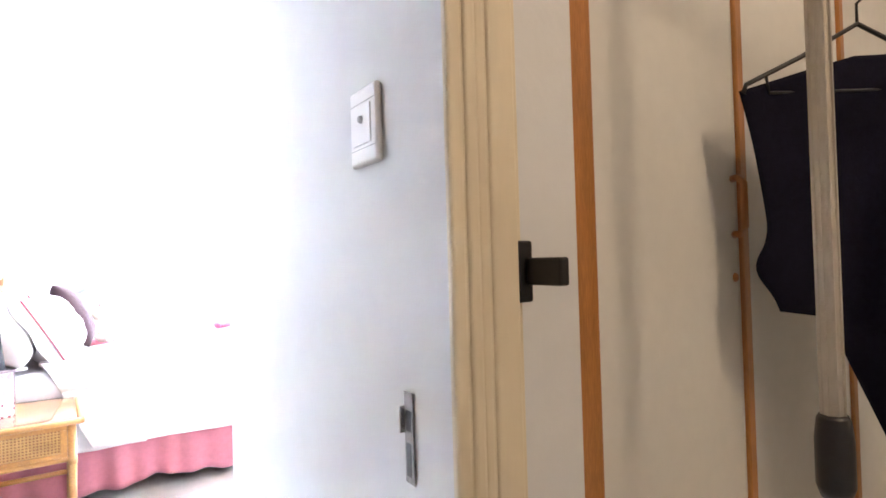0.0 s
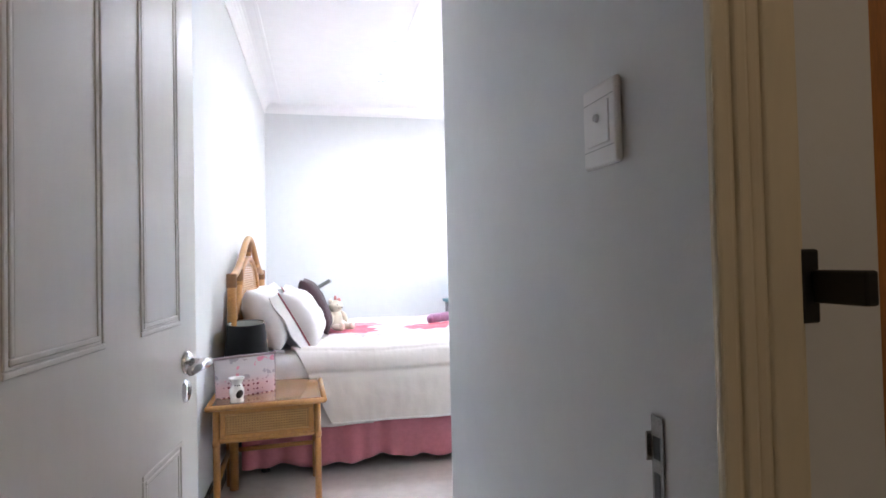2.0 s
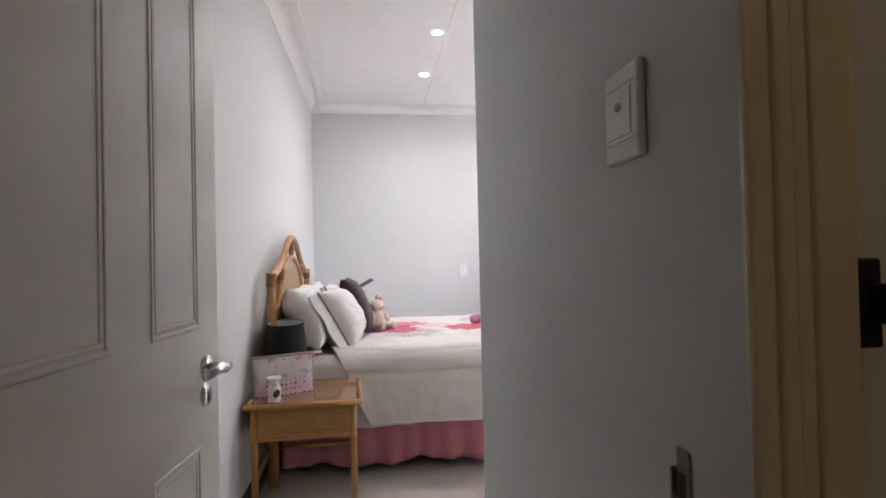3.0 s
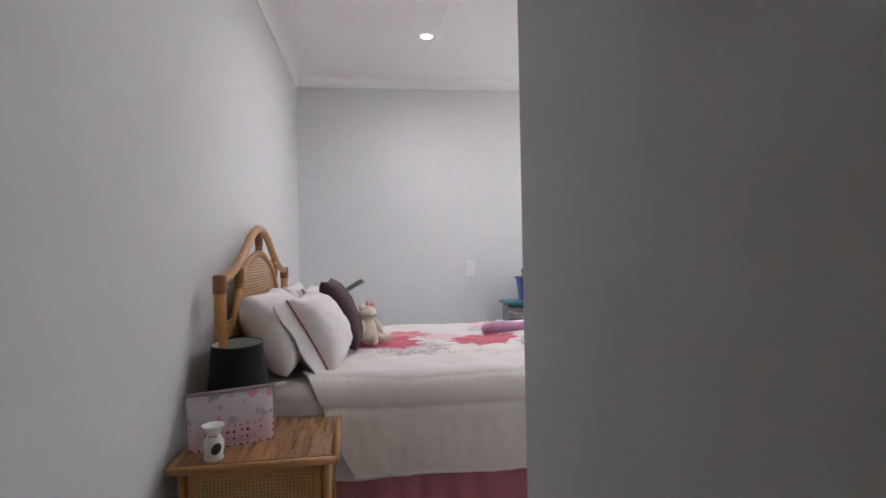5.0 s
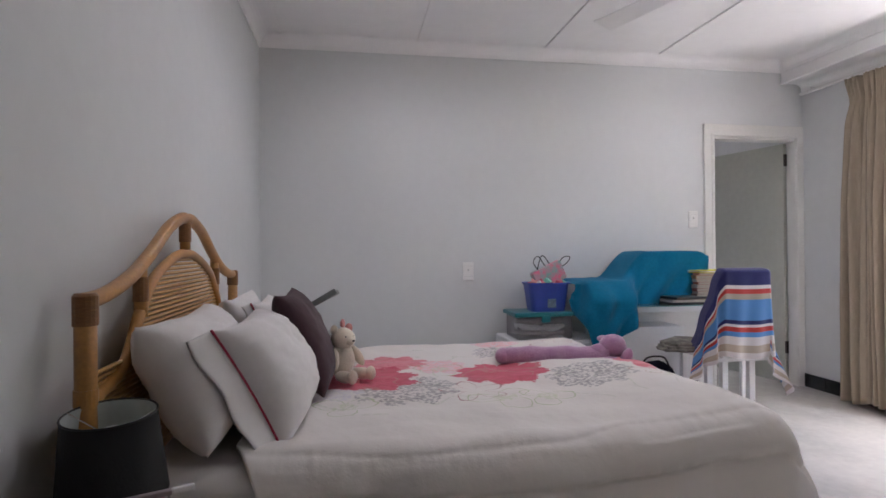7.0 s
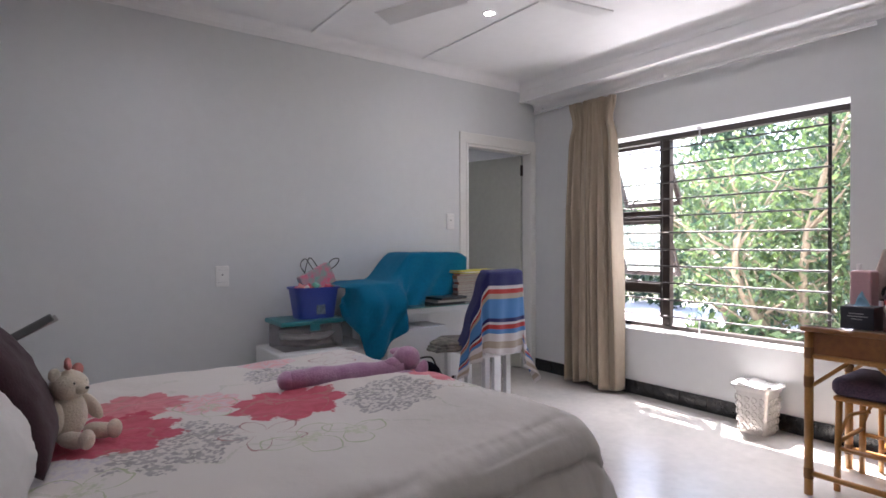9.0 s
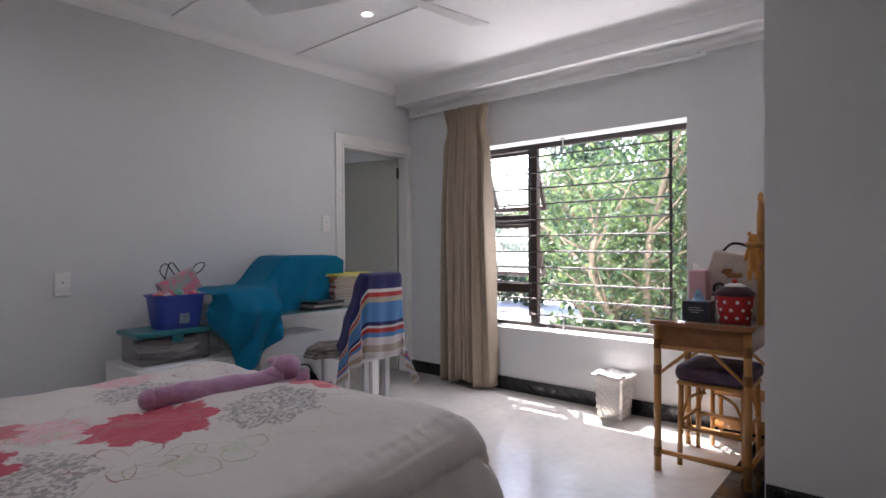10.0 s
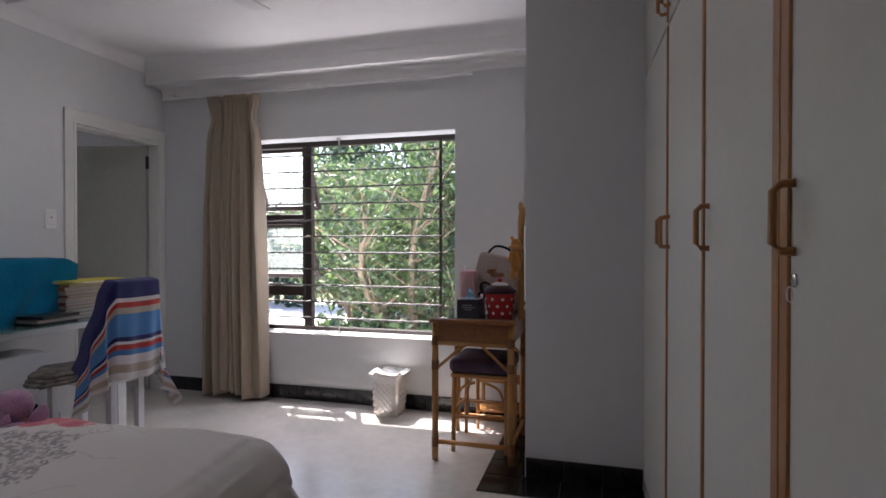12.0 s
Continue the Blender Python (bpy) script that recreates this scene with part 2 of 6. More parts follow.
structure("wall_south", [((1.012, -5.016, 0), (1.134, -4.86, CEIL)), ((1.0, -4.86, 0), (1.17, -4.40, CEIL)), ((1.17, -4.55, 0), (4.47, -4.40, CEIL)), ((-1.4, FRONT_Y, 0), (-0.2, -4.86, CEIL)), ((0.0, FRONT_Y, 2.06), (0.896, -4.86, CEIL))], M_WALL, "painted wall between corridor and bedroom")
structure("wall_corridor", [((-1.6, -7.4, 0), (-1.4, -4.86, CEIL)), ((-1.4, -7.4, 0), (3.4, -7.2, CEIL)), ((3.2, -7.2, 0), (3.4, -4.55, CEIL))], M_WALL, "painted corridor walls in warm lamp light")
# The east opening is out of view, added to let light onto the inner door.
structure("wall_annex", [((2.4, 0.2, 0), (2.6, 2.6, CEIL)), ((5.0, 0.2, 0), (5.2, 2.6, 0.9)), ((5.0, 0.2, 1.60), (5.2, 2.6, CEIL)), ((5.0, 0.2, 0.9), (5.2, 1.30, 1.60)), ((2.4, 2.4, 0), (5.2, 2.6, CEIL)), ((4.47, 0.0, 0), (5.2, 0.2, CEIL))], M_WALL, "grey-green shaded walls beyond the inner doorway")
structure("ceiling", [((-1.6, -7.4, CEIL), (4.47, 2.6, CEIL + 0.12)), ((4.47, 0.0, CEIL), (5.2, 2.6, CEIL + 0.12))], M_CEIL, "flat white ceiling boards with cover strips")
# Out of view: stops light leaks, and its edge shapes the sun on the floor.
structure("roof", [((-2.0, -8.0, CEIL + 0.14), (4.86, 3.0, CEIL + 0.3))], M_WHITE, "unseen roof slab, its eave set to trim the sun patch")

bm = bmesh.new()
for bx in (0.15, 1.105, 2.05, 2.965):
    box((bx - 0.012, -4.8, CEIL - 0.010), (bx + 0.012, -0.06, CEIL), 0.003, bm=bm)
part("trim", bm, M_CEIL, None, "narrow white cover strips on the ceiling joints", kind="structure")


def cove(a, b, inward, r=0.085, drop=None, top=CEIL):
    """A coved cornice from a to b; inward is the direction away from the wall."""
    a, b, inw = Vector((*a, 0)), Vector((*b, 0)), Vector((*inward, 0))
    prof = [(0, -r), (0.006, -r)] + [(0.006 + (r - 0.006) * (1 - math.cos(k * math.pi / 12)), -(r - 0.006) * (1 - math.sin(k * math.pi / 12))) for k in range(1, 7)] + [(r + 0.004, 0.0)]
    bm = bmesh.new()
    ends = [[bm.verts.new(p + inw * o + Vector((0, 0, top + z))) for o, z in prof + [(0, 0)]] for p in (a, b)]
    for k in range(len(prof)):
        bm.faces.new((ends[0][k], ends[0][k + 1], ends[1][k + 1], ends[1][k]))
    bm.faces.new(ends[0])
    bm.faces.new(ends[1][::-1])
    return bm


bm = cove((0, -4.85), (0, 0), (1, 0))
join(bm, cove((0, 0), (4.06, 0), (0, -1)))
join(bm, cove((4.06, 0), (4.06, -3.09), (-1, 0)))
join(bm, cove((EAST, 0), (EAST, -3.09), (-1, 0), 0.06, top=2.45))
join(bm, cove((0.896, -3.79), (0.896, -4.85), (-1, 0)))
part("cornice", bm, M_CEIL, None, "white coved plaster cornice", kind="structure")
bm = box((4.06, -3.09, 2.45), (EAST, 0, CEIL), 0.004)
box((4.048, -3.09, 2.438), (4.095, 0, 2.462), 0.005, bm=bm)
part("trim", bm, M_CEIL, None, "white bulkhead above the window", kind="structure")

# inner door frame and leaf
bm = bmesh.new()
box((3.362, -0.018, 0), (3.44, 0, 2.10), 0.005, bm=bm)
box((4.186, -0.018, 0), (4.247, 0, 2.10), 0.005, bm=bm)
box((3.362, -0.0185, 2.011), (4.247, 0, 2.105), 0.005, bm=bm)
box((3.44, -0.004, 0), (3.462, 0.2, 2.01), 0.003, bm=bm)
box((4.183, -0.004, 0), (4.205, 0.088, 2.01), 0.003, bm=bm)
box((3.462, -0.004, 1.99), (4.183, 0.088, 2.01), 0.003, bm=bm)
box((3.424, -0.010, 0), (3.440, -0.0235, 2.027), 0.002, bm=bm)
part("trim", bm, M_TRIM, None, "white gloss door frame of the inner doorway", kind="structure")
door = part("door_inner", box((-0.040, 0.0, 0.01), (0.0, 0.766, 1.985), 0.003), mat("grey_green_door_paint", (0.52, 0.53, 0.47), 0.45, vary=0.03, scale=2, bump=0.05, bump_scale=50), None, "plain pale inner door standing open into the next room", "door", kind="structure", m=pose(4.196, 0.106, 0, 0, 0, 14))
for hz in (0.25, 1.80):
    b = tube([(-0.016, -0.008, hz), (-0.016, -0.008, hz + 0.1)], 0.0075)
    box((-0.038, -0.004, hz), (-0.018, -0.0005, hz + 0.1), bm=b)
    part("hinge", b, M_DARKFRAME, door, "dark steel hinge")


# skirting tiles
def skirting(start, direction, count, length, face):
    """Black skirting tiles along a wall; face points into the room."""
    parent = part("baseboard", box(*sorted_box(start, direction, face, count * length)), M_GROUT, None, "black glazed tile skirting", kind="structure")
    dv, fv = Vector((*direction, 0)), Vector((*face, 0))
    lo = (0.002, 0.0, 0.002)
    b = box(lo, (length - 0.003, 0.011, 0.108), 0.002, 1)
    rotm = Matrix((dv, fv, Vector((0, 0, 1)))).transposed().to_4x4()
    me = bpy.data.meshes.new("skirting_tile")
    b.to_mesh(me)
    b.free()
    me.materials.append(M_TILE)
    for k in range(count):
        t = new("tile", me)
        t.parent = parent
        t.matrix_basis = Matrix.Translation(Vector(start) + dv * length * k + fv * 0.003) @ rotm


def sorted_box(start, direction, face, total):
    a = Vector(start)
    b = a + Vector((*direction, 0)) * total + Vector((*face, 0)) * 0.005 + Vector((0, 0, 0.106))
    return tuple(min(p, q) for p, q in zip(a, b)), tuple(max(p, q) for p, q in zip(a, b))

# ---- window ----
WX = 4.42
win = new("window_1")
tagged(win, "dark brown aluminium window with top-hung sashes on one side and one large fixed pane", "window", kind="structure")


def frame_bars(rects, x0=WX, x1=WX + 0.055):
    b = bmesh.new()
    for y0, z0, y1, z1 in rects:
        box((x0, y0, z0), (x1, y1, z1), 0.004, 1, bm=b)
    return b


MY = -1.225
part("window_frame", frame_bars([(WY0, WZ0, WY0 + 0.045, WZ1), (WY1 - 0.045, WZ0, WY1, WZ1), (WY0 + 0.045, WZ0, WY1 - 0.045, WZ0 + 0.035), (WY0 + 0.045, WZ1 - 0.04, WY1 - 0.045, WZ1), (MY - 0.033, WZ0 + 0.035, MY + 0.033, WZ1 - 0.04), (MY + 0.033, 1.345, WY1 - 0.045, 1.425), (MY + 0.033, 0.775, WY1 - 0.045, 0.855)]), M_DARKFRAME, win, "dark brown frame and transoms")
part("pane", box((WX + 0.025, WY0 + 0.04, WZ0 + 0.03), (WX + 0.03, MY - 0.03, WZ1 - 0.035)), M_GLASS, win, "large clear fixed pane").visible_shadow = False
part("pane", box((WX + 0.025, MY + 0.03, WZ0 + 0.03), (WX + 0.03, WY1 - 0.04, 0.78)), M_GLASS, win, "low clear fixed pane").visible_shadow = False
for z0, z1 in ((1.425, 1.955), (0.855, 1.345)):
    h, w = z1 - z0, (WY1 - 0.045) - (MY + 0.033)
    m = pose(WX + 0.055, MY + 0.033, z1, 0, -24, 0)
    b = bmesh.new()
    for lo, hi in (((0, 0, -h), (0.03, 0.035, 0)), ((0, w - 0.035, -h), (0.03, w, 0)), ((0, 0.035, -h), (0.03, w - 0.035, -h + 0.04)), ((0, 0.035, -0.03), (0.03, w - 0.035, 0))):
        box(lo, hi, 0.003, 1, bm=b)
    s = part("sash", b, M_DARKFRAME, win, "brown top-hung sash pushed open", m=m)
    part("pane", box((0.012, 0.03, -h + 0.035), (0.016, w - 0.03, -0.025)), M_FROST, s, "hazy pane of the open sash").visible_shadow = False
    st = tube([(WX - 0.01, MY + 0.30, z0 + 0.02), (WX - 0.03, MY + 0.27, z0 + 0.06), (WX - 0.01, MY + 0.22, z0 + 0.10)], 0.005)
    tube([(WX + 0.02, MY + 0.22, z0 + 0.012), (WX - 0.015, MY + 0.40, z0 + 0.02)], 0.006, bm=st)
    part("window_stay", st, M_BAR, win, "small dark stay arm")
part("window_sill", box((EAST - 0.004, WY0 + 0.002, WZ0 - 0.002), (WX, WY1 - 0.002, WZ0 + 0.006), 0.002), M_TRIM, win, "white painted inner sill")

guard = thing("burglar_bars", (4.33, -1.5, 0.5), "dark steel burglar bars fixed across the window opening", "burglar bars")
for k in range(11):
    z = 1.373 - k * 0.1255
    part("bar", tube([(0, -0.87, z), (0, 0.86, z)], 0.0065, 8), M_BAR, guard)
for y in (0.263, -0.845):
    part("upright", box((0.007, y - 0.010, 0.10), (0.013, y + 0.010, 1.45), 0.001, 1), M_BAR, guard, "flat steel upright")
for z0, z1 in ((1.373, 1.493), (0.008, 0.118)):
    b = tube([(0, -0.043, z0), (0, -0.043, z1)], 0.006, 8)
    zz = z1 - 0.012 if z1 > 1 else z0
    box((-0.018, -0.058, zz), (0.018, -0.028, zz + 0.010), 0.002, 1, bm=b)
    part("fixing_stub", b, M_GREY, guard, "short steel fixing stub")

# ---- curtain and rail ----
rail = thing("curtain_rail", (4.19, -1.35, 2.335), "slim white curtain rail under the bulkhead", "curtain rail")
part("track", box((-0.012, -1.26, 0.010), (0.014, 1.30, 0.030), 0.004), M_CEIL, rail)
for y in (-1.2, 0.0, 1.2):
    part("bracket", box((-0.012, y - 0.012, 0.03), (0.055, y + 0.012, 0.05), 0.002), M_CEIL, rail)
M_CURTAIN = mat("beige_curtain_cloth", (0.40, 0.325, 0.24), 0.85, vary=0.05, scale=7, bump=0.25, bump_scale=220, sheen=0.2, stretch=(1, 1, 0.2))


def curtain_point(u, v):
    """Gathered header, pinched waist, then deep uneven folds that flare at the hem."""
    z = 2.325 - v * 2.285 - 0.02 * v * math.sin(u * 9)
    wid = 0.445 - 0.075 * math.exp(-((v - 0.075) / 0.04) ** 2) + 0.07 * v ** 2
    y = -0.745 + wid * (u - 0.5) - 0.02 * v
    s = u + 0.025 * math.sin(u * 11 + 1) + 0.012 * math.sin(u * 23 + v * 2.5)
    ph = s * math.tau * 7.3
    grow = 0.034 + 0.070 * min(1, max(0, (v - 0.05) * 3))
    amp = grow * (0.75 + 0.45 * noise.noise(Vector((u * 5, v * 1.3, 7))))
    wave = math.copysign(abs(math.sin(ph)) ** 0.75, math.sin(ph)) * 0.8 + 0.35 * math.sin(2.3 * ph + 1.0 + v * 2) * (1 - 0.4 * v)
    if v < 0.12:
        wave += 0.8 * (1 - v / 0.12) * math.sin(ph * 3)
    x = 4.140 + amp * wave + 0.02 * math.sin(v * 3 + u * 4) * v
    y += 0.016 * math.cos(ph) * min(1, v * 3 + 0.3) + 0.03 * v * v * (1 if u > 0.85 else 0)
    return (x, y, z)


cur = thing("curtain", (0, 0, 0), "long beige pleated curtain drawn to the side of the window", "curtain")
part("cloth", sheet(curtain_point, 220, 50, 0.003), M_CURTAIN, cur, smooth=True)
for k in range(8):
    x, y, z = curtain_point((k + 0.5) / 8, 0.0)
    part("pleat_stitching", box((x - 0.014, y - 0.005, z - 0.085), (x + 0.004, y + 0.006, z - 0.004), 0.002, 1), M_CURTAIN, cur)

# ---- built-in cupboard in the bedroom ----
W0 = pose(1.0, -3.77, 0, 0, 0, 2.75)


def d_handle(parent, x, y, z, length=0.108, label="brown wooden D handle", side=0.028):
    """A D-shaped pull that stands off a door that faces +y."""
    pts = []
    r = 0.012
    h = length / 2
    out = 0.030
    pts = [(x, y, z + h), (x - side * 0.4, y + out - r, z + h), (x - side * 0.5, y + out, z + h - r), (x - side * 0.5, y + out, z - h + r), (x - side * 0.4, y + out - r, z - h), (x, y, z - h)]
    return part("handle", tube(pts, 0.0072, 8), M_STRIP, parent, label, smooth=True)


cup = thing("built_in_cupboard", (1.0, -3.77, 0), "white built-in cupboard with timber edge strips and brown D handles", "cupboard", rz=2.75)
EDGES = [-0.0, 0.535, 1.082, 1.652, 2.302]
part("carcass", box((-0.0, -0.55, 0.0), (2.303, -0.022, 2.615), 0.002), M_CUPB, cup)
for k in range(4):
    a, c = EDGES[k] + 0.001, EDGES[k + 1] - 0.001
    for z0, z1 in ((0.06, 1.985), (2.0, 2.60)):
        d = part("door" if z0 < 1 else "upper_door", box((a, -0.021, z0), (c, 0.0, z1), 0.0015, 1), M_CUPB, cup)
        last = k == 3
        part("edge_strip", box((a + 0.001, -0.020, z0 + 0.001), (a + (0.036 if k in (1,) else 0.022), 0.005, z1 - 0.001), 0.002, 1), M_STRIP, d, "varnished timber edge strip")
        if k == 0:
            part("edge_strip", box((c - 0.037, -0.020, z0 + 0.001), (c - 0.001, 0.005, z1 - 0.001), 0.002, 1), M_STRIP, d, "varnished timber edge strip")
        hz = 1.235 if z0 < 1 else 2.10
        if k == 0:
            d_handle(d, c - 0.055, 0, hz, side=-0.02)
        elif k == 1:
            d_handle(d, c - 0.045, 0, hz, side=-0.02)
        elif k == 2:
            d_handle(d, c - 0.035, 0, hz, side=-0.02)
        else:
            d_handle(d, a + 0.05, 0, hz, side=-0.02)
    if k == 0:
        b = lathe([(0, 0.004), (0.007, 0.004), (0.011, 0.003), (0.012, 0)], 16)
        lk = part("lock", b, M_CHROME, d, "small round cupboard lock with a key ring", m=pose(c - 0.055, 0.0, 1.135, -90, 0, 0))
        part("key_ring", tube([(0.012 * math.cos(a2), 0, 0.012 * math.sin(a2)) for a2 in [i * math.tau / 14 for i in range(14)]], 0.0012, 6, closed=True), M_CHROME, lk, m=pose(0, 0.022, 0.008, 90, 0, 0))
part("plinth", box((0.0, -0.53, 0.0), (2.30, -0.03, 0.06)), M_TILE, cup)

# ---- entrance door, frame and passage fittings ----
bm = bmesh.new()
box((0.0, -5.03, 0), (0.09, -4.86, 2.06), 0.003, bm=bm)
box((0.09, -5.03, 2.03), (0.894, -4.862, 2.06), 0.003, bm=bm)
part("trim", bm, M_TRIM, None, "white painted door lining", kind="structure")
bm = bmesh.new()
for x0, x1, d in ((0.895, 0.917, 0.012), (0.9185, 0.936, 0.016), (0.9375, 0.953, 0.012), (0.9545, 0.998, 0.015)):
    box((x0, -5.031 - d, 0), (x1, -5.0305, 2.10), 0.005, 3, bm=bm)
box((0.8955, -5.0415, 0), (0.9975, -5.0307, 2.10), 0.001, bm=bm)
box((-0.05, -5.048, 0), (0.088, -5.0305, 2.10), 0.004, bm=bm)
box((-0.05, -5.048, 2.06), (1.04, -5.0305, 2.14), 0.004, bm=bm)
box((0.926, -5.0302, 0), (1.014, -4.999, 2.10), 0.002, bm=bm)
part("trim", bm, M_CREAM, None, "cream painted stepped door architrave", kind="structure")
strike = thing("strike_plate", (0.8955, -4.925, 0.800), "worn steel strike plate let into the door lining", "strike plate")
part("plate", box((-0.0015, -0.012, -0.05), (0.0, 0.012, 0.075), 0.0004, 1), mat("worn_steel", (0.30, 0.29, 0.28), 0.4, metal=0.9, vary=0.2, scale=60), strike)
part("latch_hole", box((-0.0022, -0.006, 0.022), (-0.0012, 0.007, 0.05)), M_BLACK, strike, "dark latch hole")
part("bolt_hole", box((-0.0022, -0.005, -0.04), (-0.0012, 0.007, 0.005)), M_BLACK, strike, "dark bolt hole")
part("lip", box((-0.010, 0.010, 0.018), (0.0, 0.013, 0.055), 0.001, 1), M_CHROME, strike)


def wall_switch(name, place, w, h, normal_x, label, dimmer=True):
    """A plate on a wall; normal_x: it faces -x, else -y."""
    t = thing(name, place, label, name.replace("_", " "), rz=-90 if normal_x else 0)
    part("plate", box((-w / 2, -0.012, -h / 2), (w / 2, 0, h / 2), 0.0055, 3), M_PLASTIC, t)
    part("insert", box((-w * 0.32, -0.0140, -h * 0.24), (w * 0.32, -0.0095, h * 0.26), 0.001, 1), M_PLASTIC, t)
    part("rocker", lathe([(0, 0.006), (0.005, 0.005), (0.0065, 0)], 12), M_GREY, t, "small round grey button", m=pose(0, -0.0135, 0.01, 90, 0, 0))
    for zz in (-h * 0.29, h * 0.30):
        part("seam", box((-w / 2 + 0.005, -0.0126, zz), (w / 2 - 0.005, -0.0119, zz + 0.0010)), M_GREY, t)
    return t


wall_switch("light_switch", (0.8975, -4.818, 1.264), 0.094, 0.120, True, "white moulded light switch on the passage wall")
wall_switch("light_switch", (3.265, 0.0, 1.352), 0.078, 0.130, False, "white light switch beside the inner doorway")
wall_switch("wall_socket", (1.462, 0.0, 0.968), 0.082, 0.132, False, "white wall socket above the bed's far side")

ang = math.degrees(math.atan2(0.79, 0.08))
leaf = new("door_1")
leaf.matrix_basis = pose(0.12, -4.875, 0, 0, 0, ang)
tagged(leaf, "white panelled entrance door standing open against the wall", "door", kind="structure")
LW = 0.775
part("leaf", box((0, 0.0, 0.008), (LW, 0.04, 2.02), 0.003), M_DOOR, leaf)


def moulding(x0, z0, x1, z1, y, w=0.024, arch=0.0):
    """A raised frame round a sunk panel on the leaf."""
    b = bmesh.new()
    for off, hgt, ww in ((0, 0.0030, 0.010), (0.014, 0.0022, 0.010)):
        a0, c0, a1, c1 = x0 + off, z0 + off, x1 - off, z1 - off
        for lo, hi in (((a0, c0), (a1, c0 + ww)), ((a0, c1 - ww), (a1, c1)), ((a0, c0 + ww), (a0 + ww, c1 - ww)), ((a1 - ww, c0 + ww), (a1, c1 - ww))):
            box((lo[0], y - hgt, lo[1]), (hi[0], y + 0.001, hi[1]), 0.0025, 2, bm=b)
    return b


for x0, x1 in ((0.075, 0.322), (0.458, 0.665)):
    for z0, z1 in ((0.20, 0.69), (0.945, 1.87)):
        part("panel_moulding", moulding(x0, z0, x1, z1, 0.0), M_DOOR, leaf, "raised moulding round a door panel")
lev = part("handle", lathe([(0, 0.012), (0.021, 0.011), (0.025, 0.007), (0.026, 0)], 28), M_CHROME, leaf, "satin chrome lever handle on a round rose", smooth=True, m=pose(0.695, 0, 0.857, 90, 0, 0))
b = tube([(0, 0, 0.008), (0, 0, 0.050)], 0.0095, 12)
tube([(0.006, 0, 0.050), (-0.02, 0, 0.052), (-0.055, 0.004, 0.052), (-0.11, -0.002, 0.046)], [0.010, 0.0115, 0.012, 0.009], 12, bm=b)
part("lever", b, M_CHROME, lev, smooth=True)
esc = part("escutcheon", lathe([(0, 0.007), (0.022, 0.006), (0.026, 0)], 28), M_CHROME, leaf, "round chrome keyhole rose", smooth=True, m=pose(0.695, 0, 0.793, 90, 0, 0))
part("keyhole", box((-0.003, -0.010, 0.0071), (0.003, 0.008, 0.0078)), M_BLACK, esc)
for hz in (0.25, 1.8):
    part("hinge", tube([(0.0, -0.006, hz), (0.0, -0.006, hz + 0.09)], 0.006, 8), M_CHROME, leaf)

# ---- corridor: cupboard, door holder, airer with washing ----
cc = thing("corridor_cupboard", (1.130, -5.0, 0), "white corridor cupboard with orange timber edge strips", "cupboard", rz=180)
part("carcass", box((-2.02, -0.0, 0.0), (-0.001, 0.018, 2.6)), M_CUPB, cc, m=pose(0, -0.44, 0))
part("side", box((-2.02, -0.43, 0), (-2.0, -0.021, 2.6)), M_CUPB, cc)
for k in range(4):
    a = -0.004 - k * 0.460
    d = part("door", box((a - 0.458, -0.02, 0.05), (a, 0.0, 2.30), 0.0015, 1), M_CUPB, cc)
    part("edge_strip", box((a - (0.054 if k == 0 else 0.028), -0.019, 0.052), (a - 0.002, 0.008, 2.298), 0.004, 2), M_STRIP, d, "orange varnished timber edge strip")
    if k % 2 == 0:
        d_handle(d, a - 0.446, 0, 1.142, side=-0.028)
        part("lock", lathe([(0, 0.004), (0.008, 0.003), (0.009, 0)], 14), M_STRIP, d, "round brown key hole", m=pose(a - 0.446, 0, 1.005, -90, 0, 0))
part("upper_panel", box((-2.0, -0.02, 2.31), (-0.004, 0.0, 2.6), 0.002), M_CUPB, cc)

hold = thing("door_holder", (1.020, -5.018, 1.037), "black metal door holder with a square arm", "door holder")
part("plate", box((-0.016, -0.018, -0.041), (0.009, 0.0, 0.041), 0.003), M_BLACK, hold, m=pose(0, -0.0, 0))
part("arm", box((-0.004, -0.082, -0.018), (0.012, -0.018, 0.018), 0.003), M_BLACK, hold)

M_TUBE = mat("ribbed_aluminium", (0.52, 0.47, 0.38), 0.35, metal=0.6, vary=0.03)
M_NAVY = mat("navy_cloth", (0.008, 0.0072, 0.017), 0.95, vary=0.1, scale=8, bump=0.4, bump_scale=180, spec=0.15)
M_CREAMCLOTH = mat("cream_cloth", (0.62, 0.52, 0.34), 0.9, vary=0.08, scale=8, bump=0.3, bump_scale=150)
rack = thing("hanging_rail", (1.282, -5.312, -0.014), "aluminium clothes rail with washing hung on black hangers", "clothes rail")
part("rail", tube([(0.0, 0.03, 1.72), (0.95, -0.25, 1.72)], 0.012, 12), M_TUBE, rack)
b = tube([(0.0, 0.03, 0.86), (0.0, 0.03, CEIL)], 0.0125, 16)
for k in range(8):
    a = k * math.tau / 8
    box((0.0125 * math.cos(a) - 0.0015, 0.03 + 0.0125 * math.sin(a) - 0.0015, 0.87), (0.0125 * math.cos(a) + 0.0015, 0.03 + 0.0125 * math.sin(a) + 0.0015, 2.6), bm=b)
part("pole", b, M_TUBE, rack)
part("end_grip", lathe([(0, -0.10), (0.016, -0.10), (0.021, -0.085), (0.021, -0.03), (0.018, -0.005), (0.015, 0.0), (0, 0.0)], 20), M_BLACK, rack, "black rubber end grip", smooth=True, m=pose(0, 0.03, 0.87))
